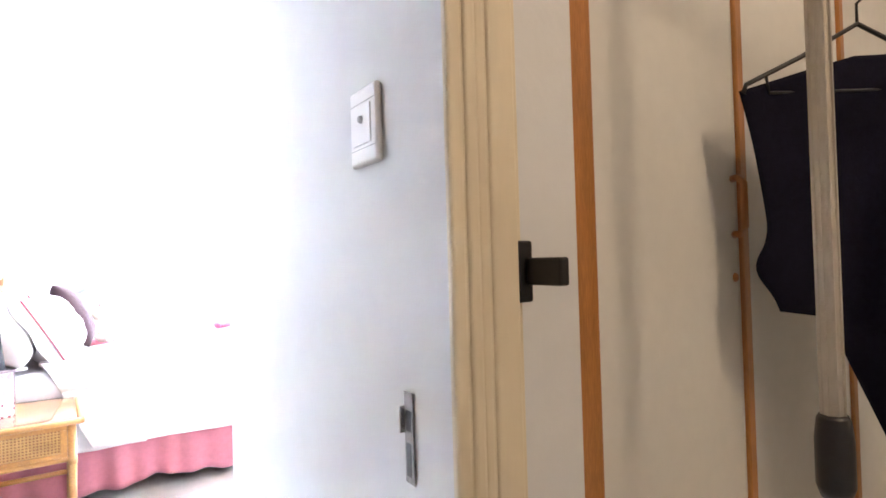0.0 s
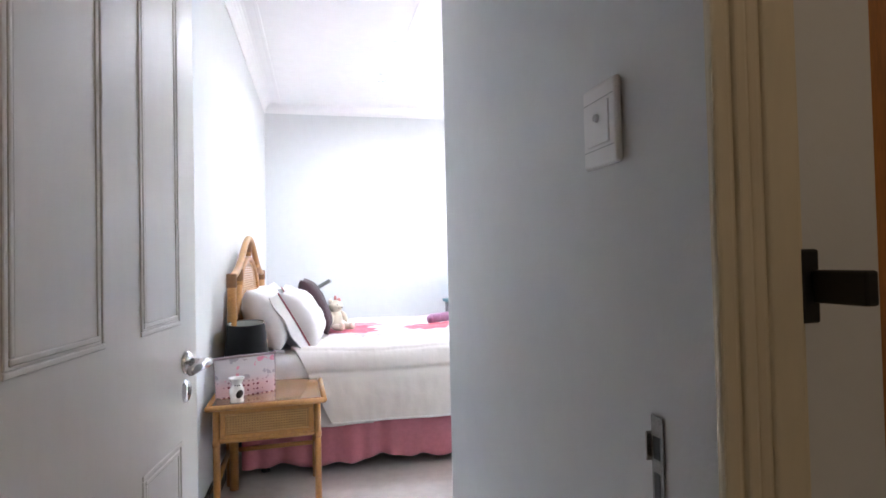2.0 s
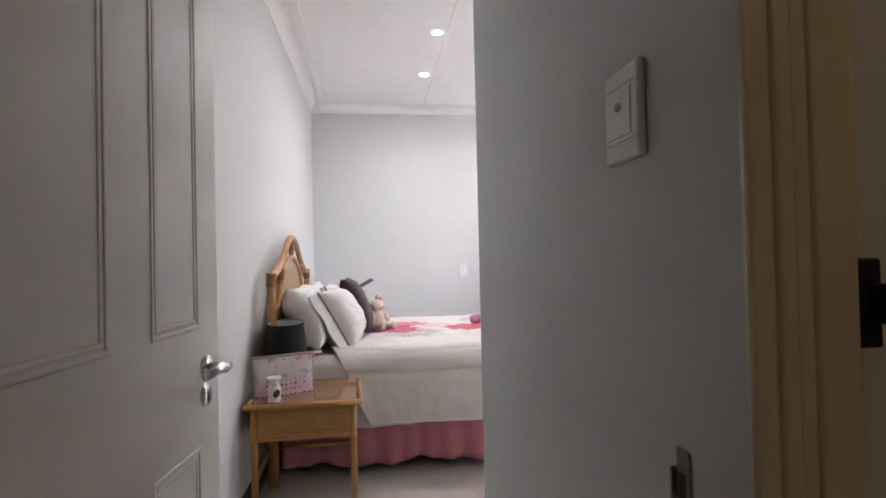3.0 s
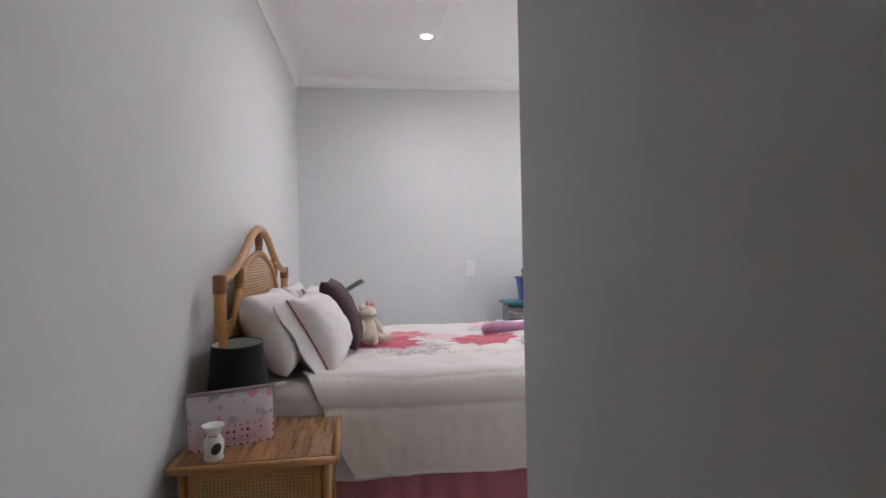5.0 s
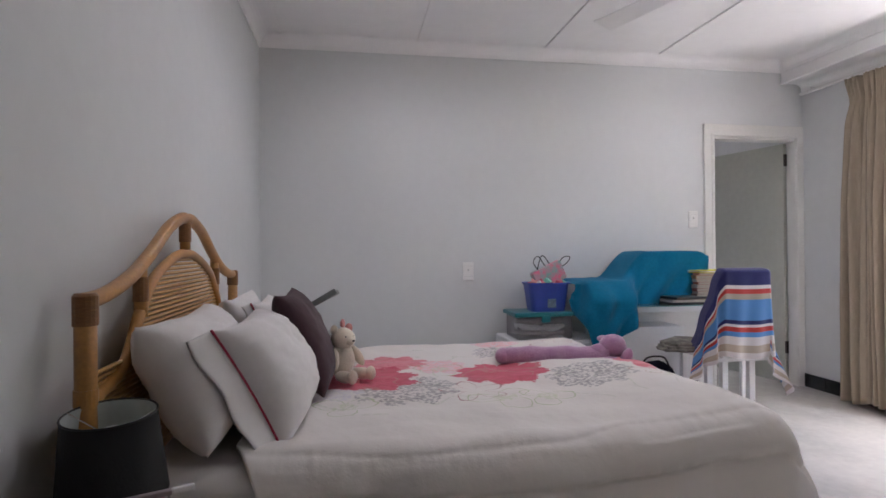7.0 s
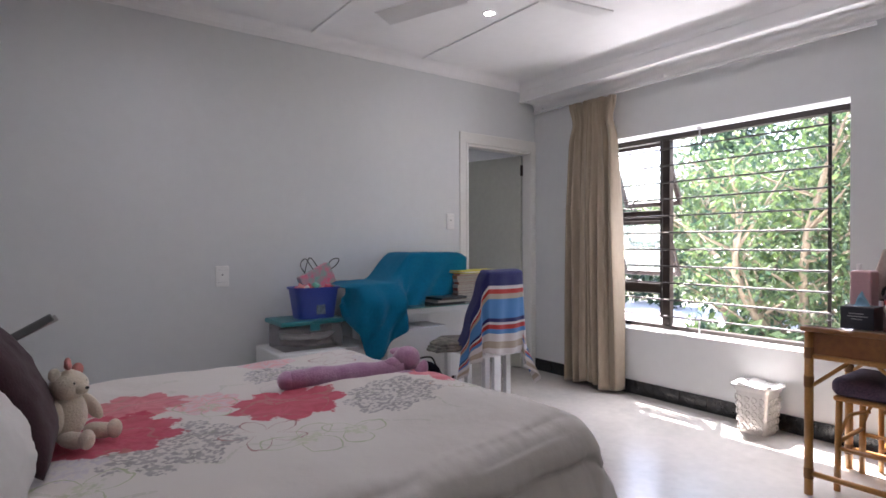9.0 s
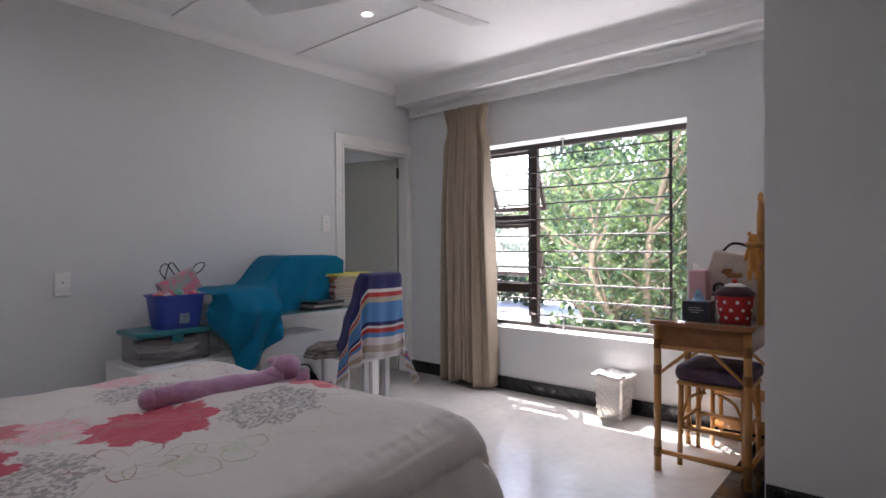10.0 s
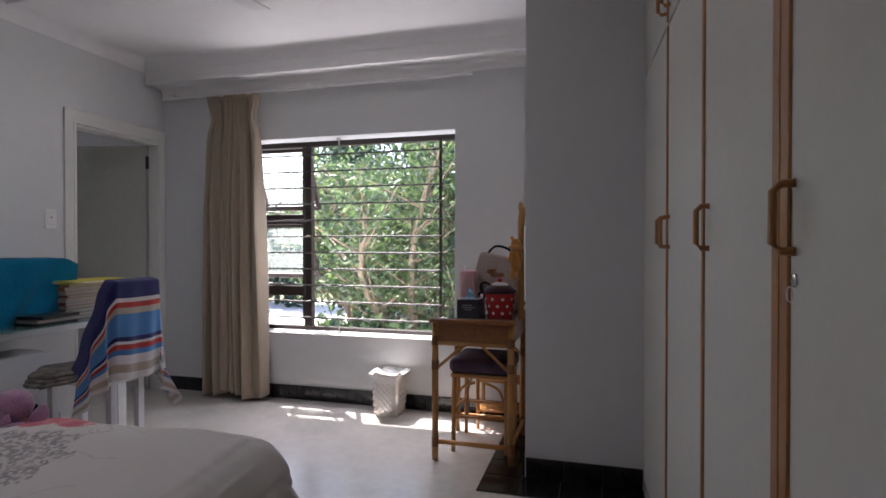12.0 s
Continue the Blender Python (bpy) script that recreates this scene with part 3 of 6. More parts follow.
part("far_pole", tube([(0.95, -0.25, 0.0), (0.95, -0.25, CEIL)], 0.0125, 12), M_TUBE, rack)


def hanger(place, turn, name_label):
    h = thing("coat_hanger", place, name_label, "coat hanger", group="hangers on the rail", rz=turn)
    b = tube([(-0.20, 0, -0.115), (-0.195, 0, -0.100), (-0.10, 0, -0.055), (0, 0, 0.0), (0.10, 0, -0.055), (0.195, 0, -0.100), (0.20, 0, -0.115)], 0.0042, 8)
    tube([(-0.16, 0, -0.086), (-0.155, 0, -0.115), (0.155, 0, -0.115), (0.16, 0, -0.086)], 0.003, 8, bm=b)
    part("bow", b, M_BLACK, h, smooth=True)
    part("hook", tube([(0, 0, 0), (0, 0, 0.035), (0.018, 0, 0.05), (0.022, 0, 0.072), (0.0, 0, 0.09), (-0.018, 0, 0.078)], 0.0025, 8), M_BLACK, h, smooth=True)
    return h


hanger((1.646, -5.192, 1.441), -33, "black plastic hanger with a dark garment")
hanger((1.723, -5.372, 1.486), -30, "black plastic hanger with a pale garment")


def garment(u, v, x0, y0, w, top, length, depth, seed):
    x = (u - 0.5) * w * (1 + 0.0 * v)
    edge = abs(u - 0.5) * 2
    z = top - 0.10 * edge ** 1.5 - v * length
    y = depth * math.sin(u * 19 + seed) * v * 0.5 + 0.02 * noise.noise(Vector((u * 4, v * 4, seed)))
    return (x0 + x, y0 + y, z)


def navy_point(u, v):
    z = 1.345 - v * 0.80
    cut = 0.055 * min(1, (1.345 - z) / 0.27) - 0.030 * math.exp(-((z - 1.04) / 0.045) ** 2) + 0.085 * min(1, max(0, (0.965 - z) / 0.012)) + max(0, 0.95 - z) * 0.42
    run = cut + u * (0.40 - 0.2 * cut) + 0.004 * math.sin(v * 14) * (1 - u)
    fold = 0.012 * math.sin(run * 38 + v * 3) * (0.2 + v)
    rise = 0.055 * min(1, u * 2) * (1 - v)
    return (1.475 + 0.83 * run + 0.55 * fold, -5.077 - 0.55 * run + 0.83 * fold, z + rise - 0.014)


nv = thing("garment", (0, 0, 0), "dark navy garment hanging from a black hanger", "garment")
part("cloth", sheet(navy_point, 40, 80, 0.004), M_NAVY, nv, smooth=True)
cg = thing("garment", (0, 0, 0), "pale cream garment hanging behind the dark one", "garment")
part("cloth", sheet(lambda u, v: garment(u, v, 1.743, -5.382, 0.34, 1.426, 0.6, 0.03, 2), 30, 20, 0.004), M_CREAMCLOTH, cg, smooth=True)

# ---- ceiling fittings ----
first = thing("downlight", (1.02, -0.95, CEIL), "small round white downlight, switched on", "downlight", group="ceiling downlights")
part("trim_ring", lathe([(0.030, -0.001), (0.030, -0.005), (0.040, -0.006), (0.045, -0.003), (0.046, 0.0)], 32), M_PLASTIC, first, smooth=True)
part("lens", lathe([(0, -0.003), (0.030, -0.003), (0.030, 0.0)], 24), M_LED, first, "glowing lamp face")
for p in ((1.03, -1.80), (2.83, -1.0), (2.84, -1.9)):
    copy_thing(first, pose(*p, CEIL))
fan = thing("ceiling_fan", (2.227, -1.736, CEIL), "white ceiling fan with three pale blades", "ceiling fan")
part("canopy", lathe([(0, 0), (0.065, 0), (0.06, -0.03), (0.03, -0.05), (0, -0.05)], 28), M_PLASTIC, fan, smooth=True)
part("rod", tube([(0, 0, -0.04), (0, 0, -0.2)], 0.012), M_PLASTIC, fan)
part("motor", lathe([(0, -0.19), (0.07, -0.195), (0.10, -0.22), (0.10, -0.27), (0.07, -0.30), (0, -0.305)], 32), M_PLASTIC, fan, smooth=True)
for a in (111, 231, 351):
    b = box((0.09, -0.018, -0.275), (0.2, 0.018, -0.268), 0.002)
    join(b, sheet(lambda u, v: ((0.17 + 0.49 * u), (v - 0.5) * (0.10 + 0.03 * u), -0.27 + (v - 0.5) * 0.022), 10, 4, 0.006))
    part("blade", b, M_CEIL, fan, m=pose(0, 0, 0, 0, 0, a))

# ---- outdoors ----
M_GROUND = mat("garden_soil", (0.16, 0.15, 0.08), 0.95, vary=0.2, scale=1.5, bump=0.5, bump_scale=20)
M_PAVE = mat("pale_paving", (0.62, 0.61, 0.60), 0.7, vary=0.04, scale=2)
M_BARK = mat("grey_brown_bark", (0.27, 0.21, 0.145), 0.9, vary=0.15, scale=8, bump=0.7, bump_scale=30, stretch=(1, 1, 0.3))
part("ground", box((EAST + 0.3, -90, -0.5), (160, 90, -0.30)), M_GROUND, None, "garden ground around the house", kind="structure")
# Unseen reflector below the window, added to throw sunlight up at the ceiling.
part("bounce_strip", box((EAST + 0.32, -8, -0.295), (6.9, 8, -0.26)), M_PAVE, None, "pale strip along the house, added to bounce sun onto the ceiling", kind="structure")
part("pavement", lathe([(0, -0.26), (3.0, -0.26), (3.1, -0.30)], 40, center=(10.2, 3.4, 0)), M_PAVE, None, "pale curved paved area in the sun", kind="structure")


def leaf_mat(name, c1, c2):
    m = bpy.data.materials.new(name)
    m.use_nodes = True
    nt = m.node_tree
    n, l = nt.nodes, nt.links
    p = n["Principled BSDF"]
    geo = n.new("ShaderNodeNewGeometry")
    ramp = n.new("ShaderNodeValToRGB")
    ramp.color_ramp.elements[0].color = (*c1, 1)
    ramp.color_ramp.elements[1].color = (*c2, 1)
    l.new(geo.outputs["Random Per Island"], ramp.inputs[0])
    l.new(ramp.outputs[0], p.inputs["Base Color"])
    p.inputs["Roughness"].default_value = 0.45
    tl = n.new("ShaderNodeBsdfTranslucent")
    mul = n.new("ShaderNodeMix")
    mul.data_type = "RGBA"
    mul.blend_type = "MULTIPLY"
    mul.inputs[0].default_value = 1
    mul.inputs[7].default_value = (1.25, 1.25, 0.85, 1)
    l.new(ramp.outputs[0], mul.inputs[6])
    l.new(mul.outputs[2], tl.inputs[0])
    mx = n.new("ShaderNodeMixShader")
    mx.inputs[0].default_value = 0.4
    l.new(p.outputs[0], mx.inputs[1])
    l.new(tl.outputs[0], mx.inputs[2])
    l.new(mx.outputs[0], n["Material Output"].inputs[0])
    return m


M_LEAF = leaf_mat("garden_leaves", (0.020, 0.050, 0.036), (0.125, 0.185, 0.075))
M_LEAF2 = leaf_mat("hedge_leaves", (0.02, 0.045, 0.035), (0.055, 0.095, 0.055))


def leaves(centers, count, size, rng, spread):
    """Many small bent leaves scattered round the centres, as one mesh."""
    verts, faces = [], []
    for k in range(count):
        c, r = centers[rng.integers(len(centers))]
        d = rng.normal(size=3)
        d /= np.linalg.norm(d)
        p = np.array(c) + d * r * (0.35 + 0.75 * rng.random() ** 0.6) * np.array(spread)
        a = rng.normal(size=3)
        a[2] -= 0.5
        a /= np.linalg.norm(a)
        b = np.cross(a, rng.normal(size=3))
        b /= np.linalg.norm(b)
        nrm = np.cross(a, b)
        s = size * (0.6 + 0.8 * rng.random())
        i = len(verts)
        verts += [tuple(p), tuple(p + a * s * 0.5 + b * s * 0.24 + nrm * s * 0.06), tuple(p + a * s * 1.05), tuple(p + a * s * 0.5 - b * s * 0.24 + nrm * s * 0.06)]
        faces += [(i, i + 1, i + 2), (i, i + 2, i + 3)]
    me = bpy.data.meshes.new("leaves")
    me.from_pydata(verts, [], faces)
    return me


def tree(name_label, place, stems, crown, count, size, seed):
    rng = np.random.default_rng(seed)
    t = thing("tree", place, name_label, "tree")
    centers = []
    b = bmesh.new()
    for k in range(stems):
        a = k * math.tau / stems + rng.random()
        lean = 0.35 + 0.5 * rng.random()
        pts, h = [], crown * (0.75 + 0.4 * rng.random())
        p = Vector((0.08 * math.cos(a), 0.08 * math.sin(a), -0.3))
        v = Vector((math.cos(a) * lean, math.sin(a) * lean, 1)).normalized()
        for s in range(9):
            pts.append(p.copy())
            p = p + v * h / 8
            v = (v + Vector((rng.normal() * 0.16, rng.normal() * 0.16, 0.10))).normalized()
        tube(pts, [0.062 * (1 - 0.085 * s) for s in range(9)], 8, bm=b)
        for s in range(2, 9):
            for q in range(3):
                w = Vector((rng.normal(), rng.normal(), 0.35 + 0.4 * rng.random())).normalized()
                ln = 0.45 + 0.5 * rng.random()
                p0 = pts[s]
                p1, p2 = p0 + w * ln * 0.5 + Vector((0, 0, 0.05)), p0 + w * ln + Vector((0, 0, 0.12))
                tube([p0, p1, p2], [0.020, 0.013, 0.006], 5, bm=b)
                centers.append((tuple(p2), 0.30))
                centers.append((tuple(p1), 0.22))
    part("trunk", b, M_BARK, t, "pale branching stems", smooth=True)
    me = leaves(centers, count, size, rng, (1.0, 1.0, 0.8))
    me.materials.append(M_LEAF)
    cr = new("crown", me)
    cr.parent = t
    tagged(cr, "uneven crown of many small green leaves")
    return t


tree("bushy garden tree with pale forked stems and bright green leaves", (7.3, -1.15, 0), 7, 2.9, 14000, 0.075, 3)
tree("leafy garden tree with several slender stems", (8.6, 0.15, 0), 7, 2.6, 13000, 0.08, 5)
tree("broad green garden tree behind the others", (8.4, -3.1, 0), 6, 3.4, 8000, 0.10, 8)
rng = np.random.default_rng(11)
cs = [((11.5 + rng.random() * 1.2, (y % 60) * 0.30 - 6, 0.1 + 2.3 * rng.random()), 0.5) for y in range(180)]
cs += [((12.4 + rng.random() * 1.2, -4.0 + 7.2 * rng.random(), 1.8 + 1.9 * rng.random()), 0.55) for y in range(110)]
me = leaves(cs, 40000, 0.19, rng, (1, 1, 1))
me.materials.append(M_LEAF2)
tagged(new("hedge", me), "dark green hedge along the far side of the garden", "hedge", kind="stuff")
cs = [((6.3 + rng.random() * 1.6, -2.0 + rng.random() * 2.2, -0.15 + 0.35 * rng.random()), 0.25) for y in range(26)]
me = leaves(cs, 3000, 0.12, rng, (1, 1, 0.7))
me.materials.append(M_LEAF)
tagged(new("undergrowth", me), "low green plants under the trees", "plants", kind="stuff")

# ---- bed ----
M_SHEET = mat("white_bed_sheet", (0.76, 0.73, 0.71), 0.9, vary=0.015, scale=3, bump=0.2, bump_scale=25, sheen=0.15)
M_PILLOW = mat("white_pillow_cotton", (0.80, 0.77, 0.76), 0.9, vary=0.02, scale=4, bump=0.25, bump_scale=18, sheen=0.15)
M_PIPING = mat("crimson_piping", (0.42, 0.03, 0.07), 0.7, vary=0.05)
M_SKIRT = mat("dusty_pink_cloth", (0.56, 0.20, 0.24), 0.85, vary=0.04, scale=5, bump=0.15, bump_scale=150, sheen=0.2)
M_PLUM = mat("plum_cushion_cloth", (0.050, 0.014, 0.022), 0.85, vary=0.12, scale=12, bump=0.35, bump_scale=200, sheen=0.15)
M_DARKWOOD = mat("dark_bed_base", (0.03, 0.022, 0.02), 0.7, vary=0.1)
BY0, BY1 = -2.60, -1.10

bed = thing("bed", (0, 0, 0), "double bed with a golden rattan headboard and dark base", "bed")
part("base", box((0.12, BY0 + 0.03, 0.10), (1.87, BY1 - 0.03, 0.34), 0.01), M_DARKWOOD, bed, "dark divan base")
for x in (0.2, 1.80):
    for y in (BY0 + 0.1, BY1 - 0.1):
        part("leg", tube([(x, y, 0), (x, y, 0.11)], 0.022), M_DARKWOOD, bed)
HB = part("headboard", tube([(0.075, -2.705, 0.0), (0.075, -2.705, 0.9), (0.075, -2.705, 1.01)], 0.0215, 14), M_BAMBOO, bed, "golden rattan headboard with an arched top", smooth=True)
part("post", tube([(0.075, -1.265, 0.0), (0.075, -1.265, 1.01)], 0.0215, 14), M_BAMBOO, HB, smooth=True)


def spline(points, steps=8):
    out = []
    pts = [Vector(p) for p in points]
    for i in range(len(pts) - 1):
        p0, p1, p2, p3 = pts[max(0, i - 1)], pts[i], pts[i + 1], pts[min(len(pts) - 1, i + 2)]
        for k in range(steps):
            t = k / steps
            out.append(0.5 * ((2 * p1) + (p2 - p0) * t + (2 * p0 - 5 * p1 + 4 * p2 - p3) * t * t + (3 * p1 - p0 - 3 * p2 + p3) * t ** 3))
    out.append(pts[-1])
    return out


half = [(-2.715, 1.018), (-2.62, 1.025), (-2.50, 1.050), (-2.40, 1.085), (-2.30, 1.130), (-2.18, 1.192), (-2.08, 1.224), (-2.02, 1.235), (-1.985, 1.233)]
full = half + [(-3.97 - y, z) for y, z in half[-2::-1]]
part("top_rail", tube(spline([(0.075, y, z) for y, z in full], 4), 0.0185, 14), M_BAMBOO, HB, "bent rattan top rail", smooth=True)
inner = [(-2.68, 0.80), (-2.50, 0.84), (-2.41, 0.94), (-2.36, 0.99), (-2.30, 1.04), (-2.18, 1.085), (-2.06, 1.112), (-1.985, 1.115)]
innf = inner + [(-3.97 - y, z) for y, z in inner[-2::-1]]
part("inner_arch", tube(spline([(0.07, y, z) for y, z in innf], 4), 0.0155, 12), M_BAMBOO, HB, "bent rattan inner arch", smooth=True)
for y, z0, z1 in ((-1.985, 1.13, 1.24), (-2.385, 0.95, 1.09), (-1.585, 0.95, 1.09)):
    part("strut", tube([(0.07, y, z0), (0.07, y, z1)], 0.017, 12), M_BAMBOO, HB, smooth=True)
    part("binding", tube([(0.07, y, (z0 + z1) / 2 - 0.03), (0.07, y, (z0 + z1) / 2 + 0.035)], 0.0195, 14), M_BIND, HB, "dark wound cane binding")
for y in (-2.705, -1.265):
    part("binding", tube([(0.075, y, 0.968), (0.075, y, 1.030), (0.075, y, 1.036)], [0.0245, 0.0245, 0.0200], 16), M_BIND, HB, "dark wound cane binding")
    part("binding", tube([(0.075, y, 0.80), (0.075, y, 0.835)], 0.0235, 16), M_BAMBOO, HB)


def arch_z(y):
    s = [Vector((0, a, z)) for a, z in innf]
    for p, q in zip(s, s[1:]):
        if p.y <= y <= q.y:
            return p.z + (q.z - p.z) * (y - p.y) / (q.y - p.y)
    return 0.8


z = 0.30
while z < 1.125:
    ys = [y0 * 0.01 for y0 in range(-270, -126) if arch_z(y0 * 0.01) > z + 0.008]
    if len(ys) > 3:
        part("reed", tube([(0.066, min(ys), z), (0.066, max(ys), z)], 0.0058, 6), M_CANE, HB)
    if 0.6 < z < 0.86:
        for y0, y1 in ((-2.695, min(ys)), (max(ys), -1.275)):
            if y1 - y0 > 0.01:
                part("reed", tube([(0.066, y0, z), (0.066, y1, z)], 0.0058, 6), M_CANE, HB)
    z += 0.0135

bm = bmesh.new()
mat_box = box((0.12, BY0 + 0.02, 0.34), (1.84, BY1 - 0.02, 0.585), 0.07, 4)
part("mattress", mat_box, M_SHEET, None, "thick white mattress with a fitted sheet on the bed", "mattress", smooth=True)

# pink skirt round the bed base
skirt = thing("bed_skirt", (0, 0, 0), "dusty pink gathered bed skirt with a wavy hem", "bed skirt")


def skirt_point(u, v):
    L1, L2 = 1.80, 1.5
    s = u * (L1 + L2)
    wav = 0.011 * math.sin(s * 52 + 1.2 * math.sin(s * 9)) + 0.008 * math.sin(s * 23 + 1)
    off = 0.004 + wav * v + 0.018 * v
    if s < L1:
        x, y = 0.10 + s, BY0 + 0.005 - off
    else:
        x, y = 1.895 + off, BY0 + (s - L1)
    hem = 0.052 + 0.013 * math.sin(s * 11) + 0.008 * math.sin(s * 27 + 2)
    return (x, y, 0.355 - v * (0.355 - hem))


share = 1.80 / 3.30
part("side_panel", sheet(lambda u, v: skirt_point(u * share, v), 260, 10, 0.002), M_SKIRT, skirt, smooth=True)
part("foot_panel", sheet(lambda u, v: skirt_point(share + 0.0005 + u * (1 - share - 0.0005), v), 180, 10, 0.002), M_SKIRT, skirt, smooth=True)


# printed comforter
def comforter_material():
    m = bpy.data.materials.new("floral_comforter")
    m.use_nodes = True
    nt = m.node_tree
    n, l = nt.nodes, nt.links
    p = n["Principled BSDF"]
    p.inputs["Roughness"].default_value = 0.85
    p.inputs["Sheen Weight"].default_value = 0.15
    tc = n.new("ShaderNodeTexCoord")
    sep = n.new("ShaderNodeSeparateXYZ")
    l.new(tc.outputs["Object"], sep.inputs[0])

    def mth(op, a, b=None, c=None):
        q = n.new("ShaderNodeMath")
        q.operation = op
        for i, v in enumerate((a, b, c)):
            if v is None:
                continue
            if isinstance(v, (int, float)):
                q.inputs[i].default_value = v
            else:
                l.new(v, q.inputs[i])
        return q.outputs[0]

    ns = n.new("ShaderNodeTexNoise")
    ns.inputs["Scale"].default_value = 22
    ns.inputs["Detail"].default_value = 3
    l.new(tc.outputs["Object"], ns.inputs[0])
    fine = n.new("ShaderNodeTexNoise")
    fine.inputs["Scale"].default_value = 70
    fine.inputs["Detail"].default_value = 2
    l.new(tc.outputs["Object"], fine.inputs[0])
    col = None
    base = n.new("ShaderNodeRGB")
    base.outputs[0].default_value = (0.76, 0.71, 0.67, 1)
    col = base.outputs[0]

    def over(mask, c, under):
        q = n.new("ShaderNodeMix")
        q.data_type = "RGBA"
        l.new(mask, q.inputs[0])
        l.new(under, q.inputs[6])
        if isinstance(c, tuple):
            q.inputs[7].default_value = (*c, 1)
        else:
            l.new(c, q.inputs[7])
        return q.outputs[2]

    def flower(cx, cy, r, c1, c2, petals, phase, dotted, under, amount=0.92):
        dx = mth("SUBTRACT", sep.outputs[0], cx)
        dy = mth("SUBTRACT", sep.outputs[1], cy)
        d = mth("POWER", mth("ADD", mth("MULTIPLY", dx, dx), mth("MULTIPLY", dy, dy)), 0.5)
        a = mth("ARCTAN2", dy, dx)
        pet = mth("ABSOLUTE", mth("SINE", mth("ADD", mth("MULTIPLY", a, petals / 2), phase)))
        edge = mth("ADD", mth("MULTIPLY", pet, 0.22 * r), mth("ADD", mth("MULTIPLY", mth("SUBTRACT", ns.outputs[0], 0.5), 0.42 * r), mth("MULTIPLY", mth("SUBTRACT", fine.outputs[0], 0.5), 0.22 * r)))
        rad = mth("SUBTRACT", mth("ADD", edge, 0.80 * r), d)
        mask = mth("MULTIPLY", mth("MINIMUM", mth("MAXIMUM", mth("MULTIPLY", rad, 130), 0), 1), amount)
        if dotted:
            speck = mth("MINIMUM", mth("MAXIMUM", mth("MULTIPLY", mth("SUBTRACT", fine.outputs[0], 0.46), 14), 0), 1)
            mask = mth("MULTIPLY", mask, mth("ADD", mth("MULTIPLY", speck, 0.75), 0.12))
        rings = mth("ABSOLUTE", mth("SINE", mth("ADD", mth("MULTIPLY", d, 34 / r * 0.2), mth("MULTIPLY", pet, 2.2))))
        cm = n.new("ShaderNodeMix")
        cm.data_type = "RGBA"
        l.new(mth("MULTIPLY", rings, mth("ADD", ns.outputs[0], 0.1)), cm.inputs[0])
        cm.inputs[6].default_value = (*c1, 1)
        cm.inputs[7].default_value = (*c2, 1)
        return over(mask, cm.outputs[2], under)

    RED, RED2 = (0.50, 0.014, 0.06), (0.62, 0.045, 0.12)
    PINK, PINK2 = (0.74, 0.22, 0.26), (0.84, 0.42, 0.44)
    GREY, GREY2 = (0.21, 0.195, 0.20), (0.44, 0.41, 0.42)
    LIL, LIL2 = (0.60, 0.55, 0.60), (0.74, 0.70, 0.74)
    for f in ((0.80, -2.02, 0.20, GREY, GREY2, 9, 0.4, True), (1.50, -2.03, 0.17, GREY, GREY2, 9, 1.0, True), (1.33, -1.40, 0.15, GREY, LIL, 9, 0.2, True),
              (0.55, -2.02, 0.13, LIL, LIL2, 8, 0.1, True), (1.80, -1.40, 0.13, LIL, LIL2, 8, 0.7, True), (0.98, -1.66, 0.13, PINK2, LIL2, 8, 0.3, False),
              (0.79, -1.56, 0.16, (0.60, 0.12, 0.16), PINK, 8, 0.8, False), (0.68, -1.84, 0.20, RED, RED2, 9, 0.5, False), (1.20, -1.845, 0.19, RED, RED2, 9, 0.0, False),
              (1.83, -1.90, 0.18, PINK, RED2, 7, 0.2, False), (1.35, -1.17, 0.13, PINK2, LIL2, 7, 0.2, False), (0.45, -1.35, 0.16, PINK, PINK2, 7, 0.9, False)):
        col = flower(*f, col)
    # thin stems and outlined petals
    def outlined(cx, cy, r, c, petals, phase, under):
        dx = mth("SUBTRACT", sep.outputs[0], cx)
        dy = mth("SUBTRACT", sep.outputs[1], cy)
        d = mth("POWER", mth("ADD", mth("MULTIPLY", dx, dx), mth("MULTIPLY", dy, dy)), 0.5)
        pet = mth("ABSOLUTE", mth("SINE", mth("ADD", mth("MULTIPLY", mth("ARCTAN2", dy, dx), petals / 2), phase)))
        rad = mth("SUBTRACT", mth("ADD", mth("MULTIPLY", pet, 0.75 * r), mth("ADD", mth("MULTIPLY", ns.outputs[0], 0.35 * r), 0.08 * r)), d)
        return over(mth("MULTIPLY", mth("LESS_THAN", mth("ABSOLUTE", rad), 0.0028), 0.75), c, under)

    for cx, cy, r, c, petals, phase in ((1.04, -2.09, 0.12, (0.36, 0.12, 0.12), 5, 0.4), (1.73, -2.09, 0.10, (0.45, 0.28, 0.20), 5, 1.1), (1.62, -1.30, 0.11, (0.36, 0.12, 0.12), 5, 0.9), (0.50, -1.70, 0.10, (0.40, 0.2, 0.2), 5, 0.1)):
        col = outlined(cx, cy, r, c, petals, phase, col)
    for cx, cy, r, petals, phase in ((1.12, -2.20, 0.12, 3, 0.3), (1.26, -2.22, 0.10, 3, 1.3), (0.98, -1.72, 0.11, 3, 0.6), (0.60, -2.20, 0.11, 3, 0.9), (1.75, -2.16, 0.08, 3, 0.2)):
        col = flower(cx, cy, r * 0.42, (0.50, 0.56, 0.34), (0.70, 0.68, 0.56), 4, phase, True, col, 0.7)
        col = outlined(cx, cy, r, (0.42, 0.47, 0.26), petals, phase, col)
    warp = n.new("ShaderNodeTexNoise")
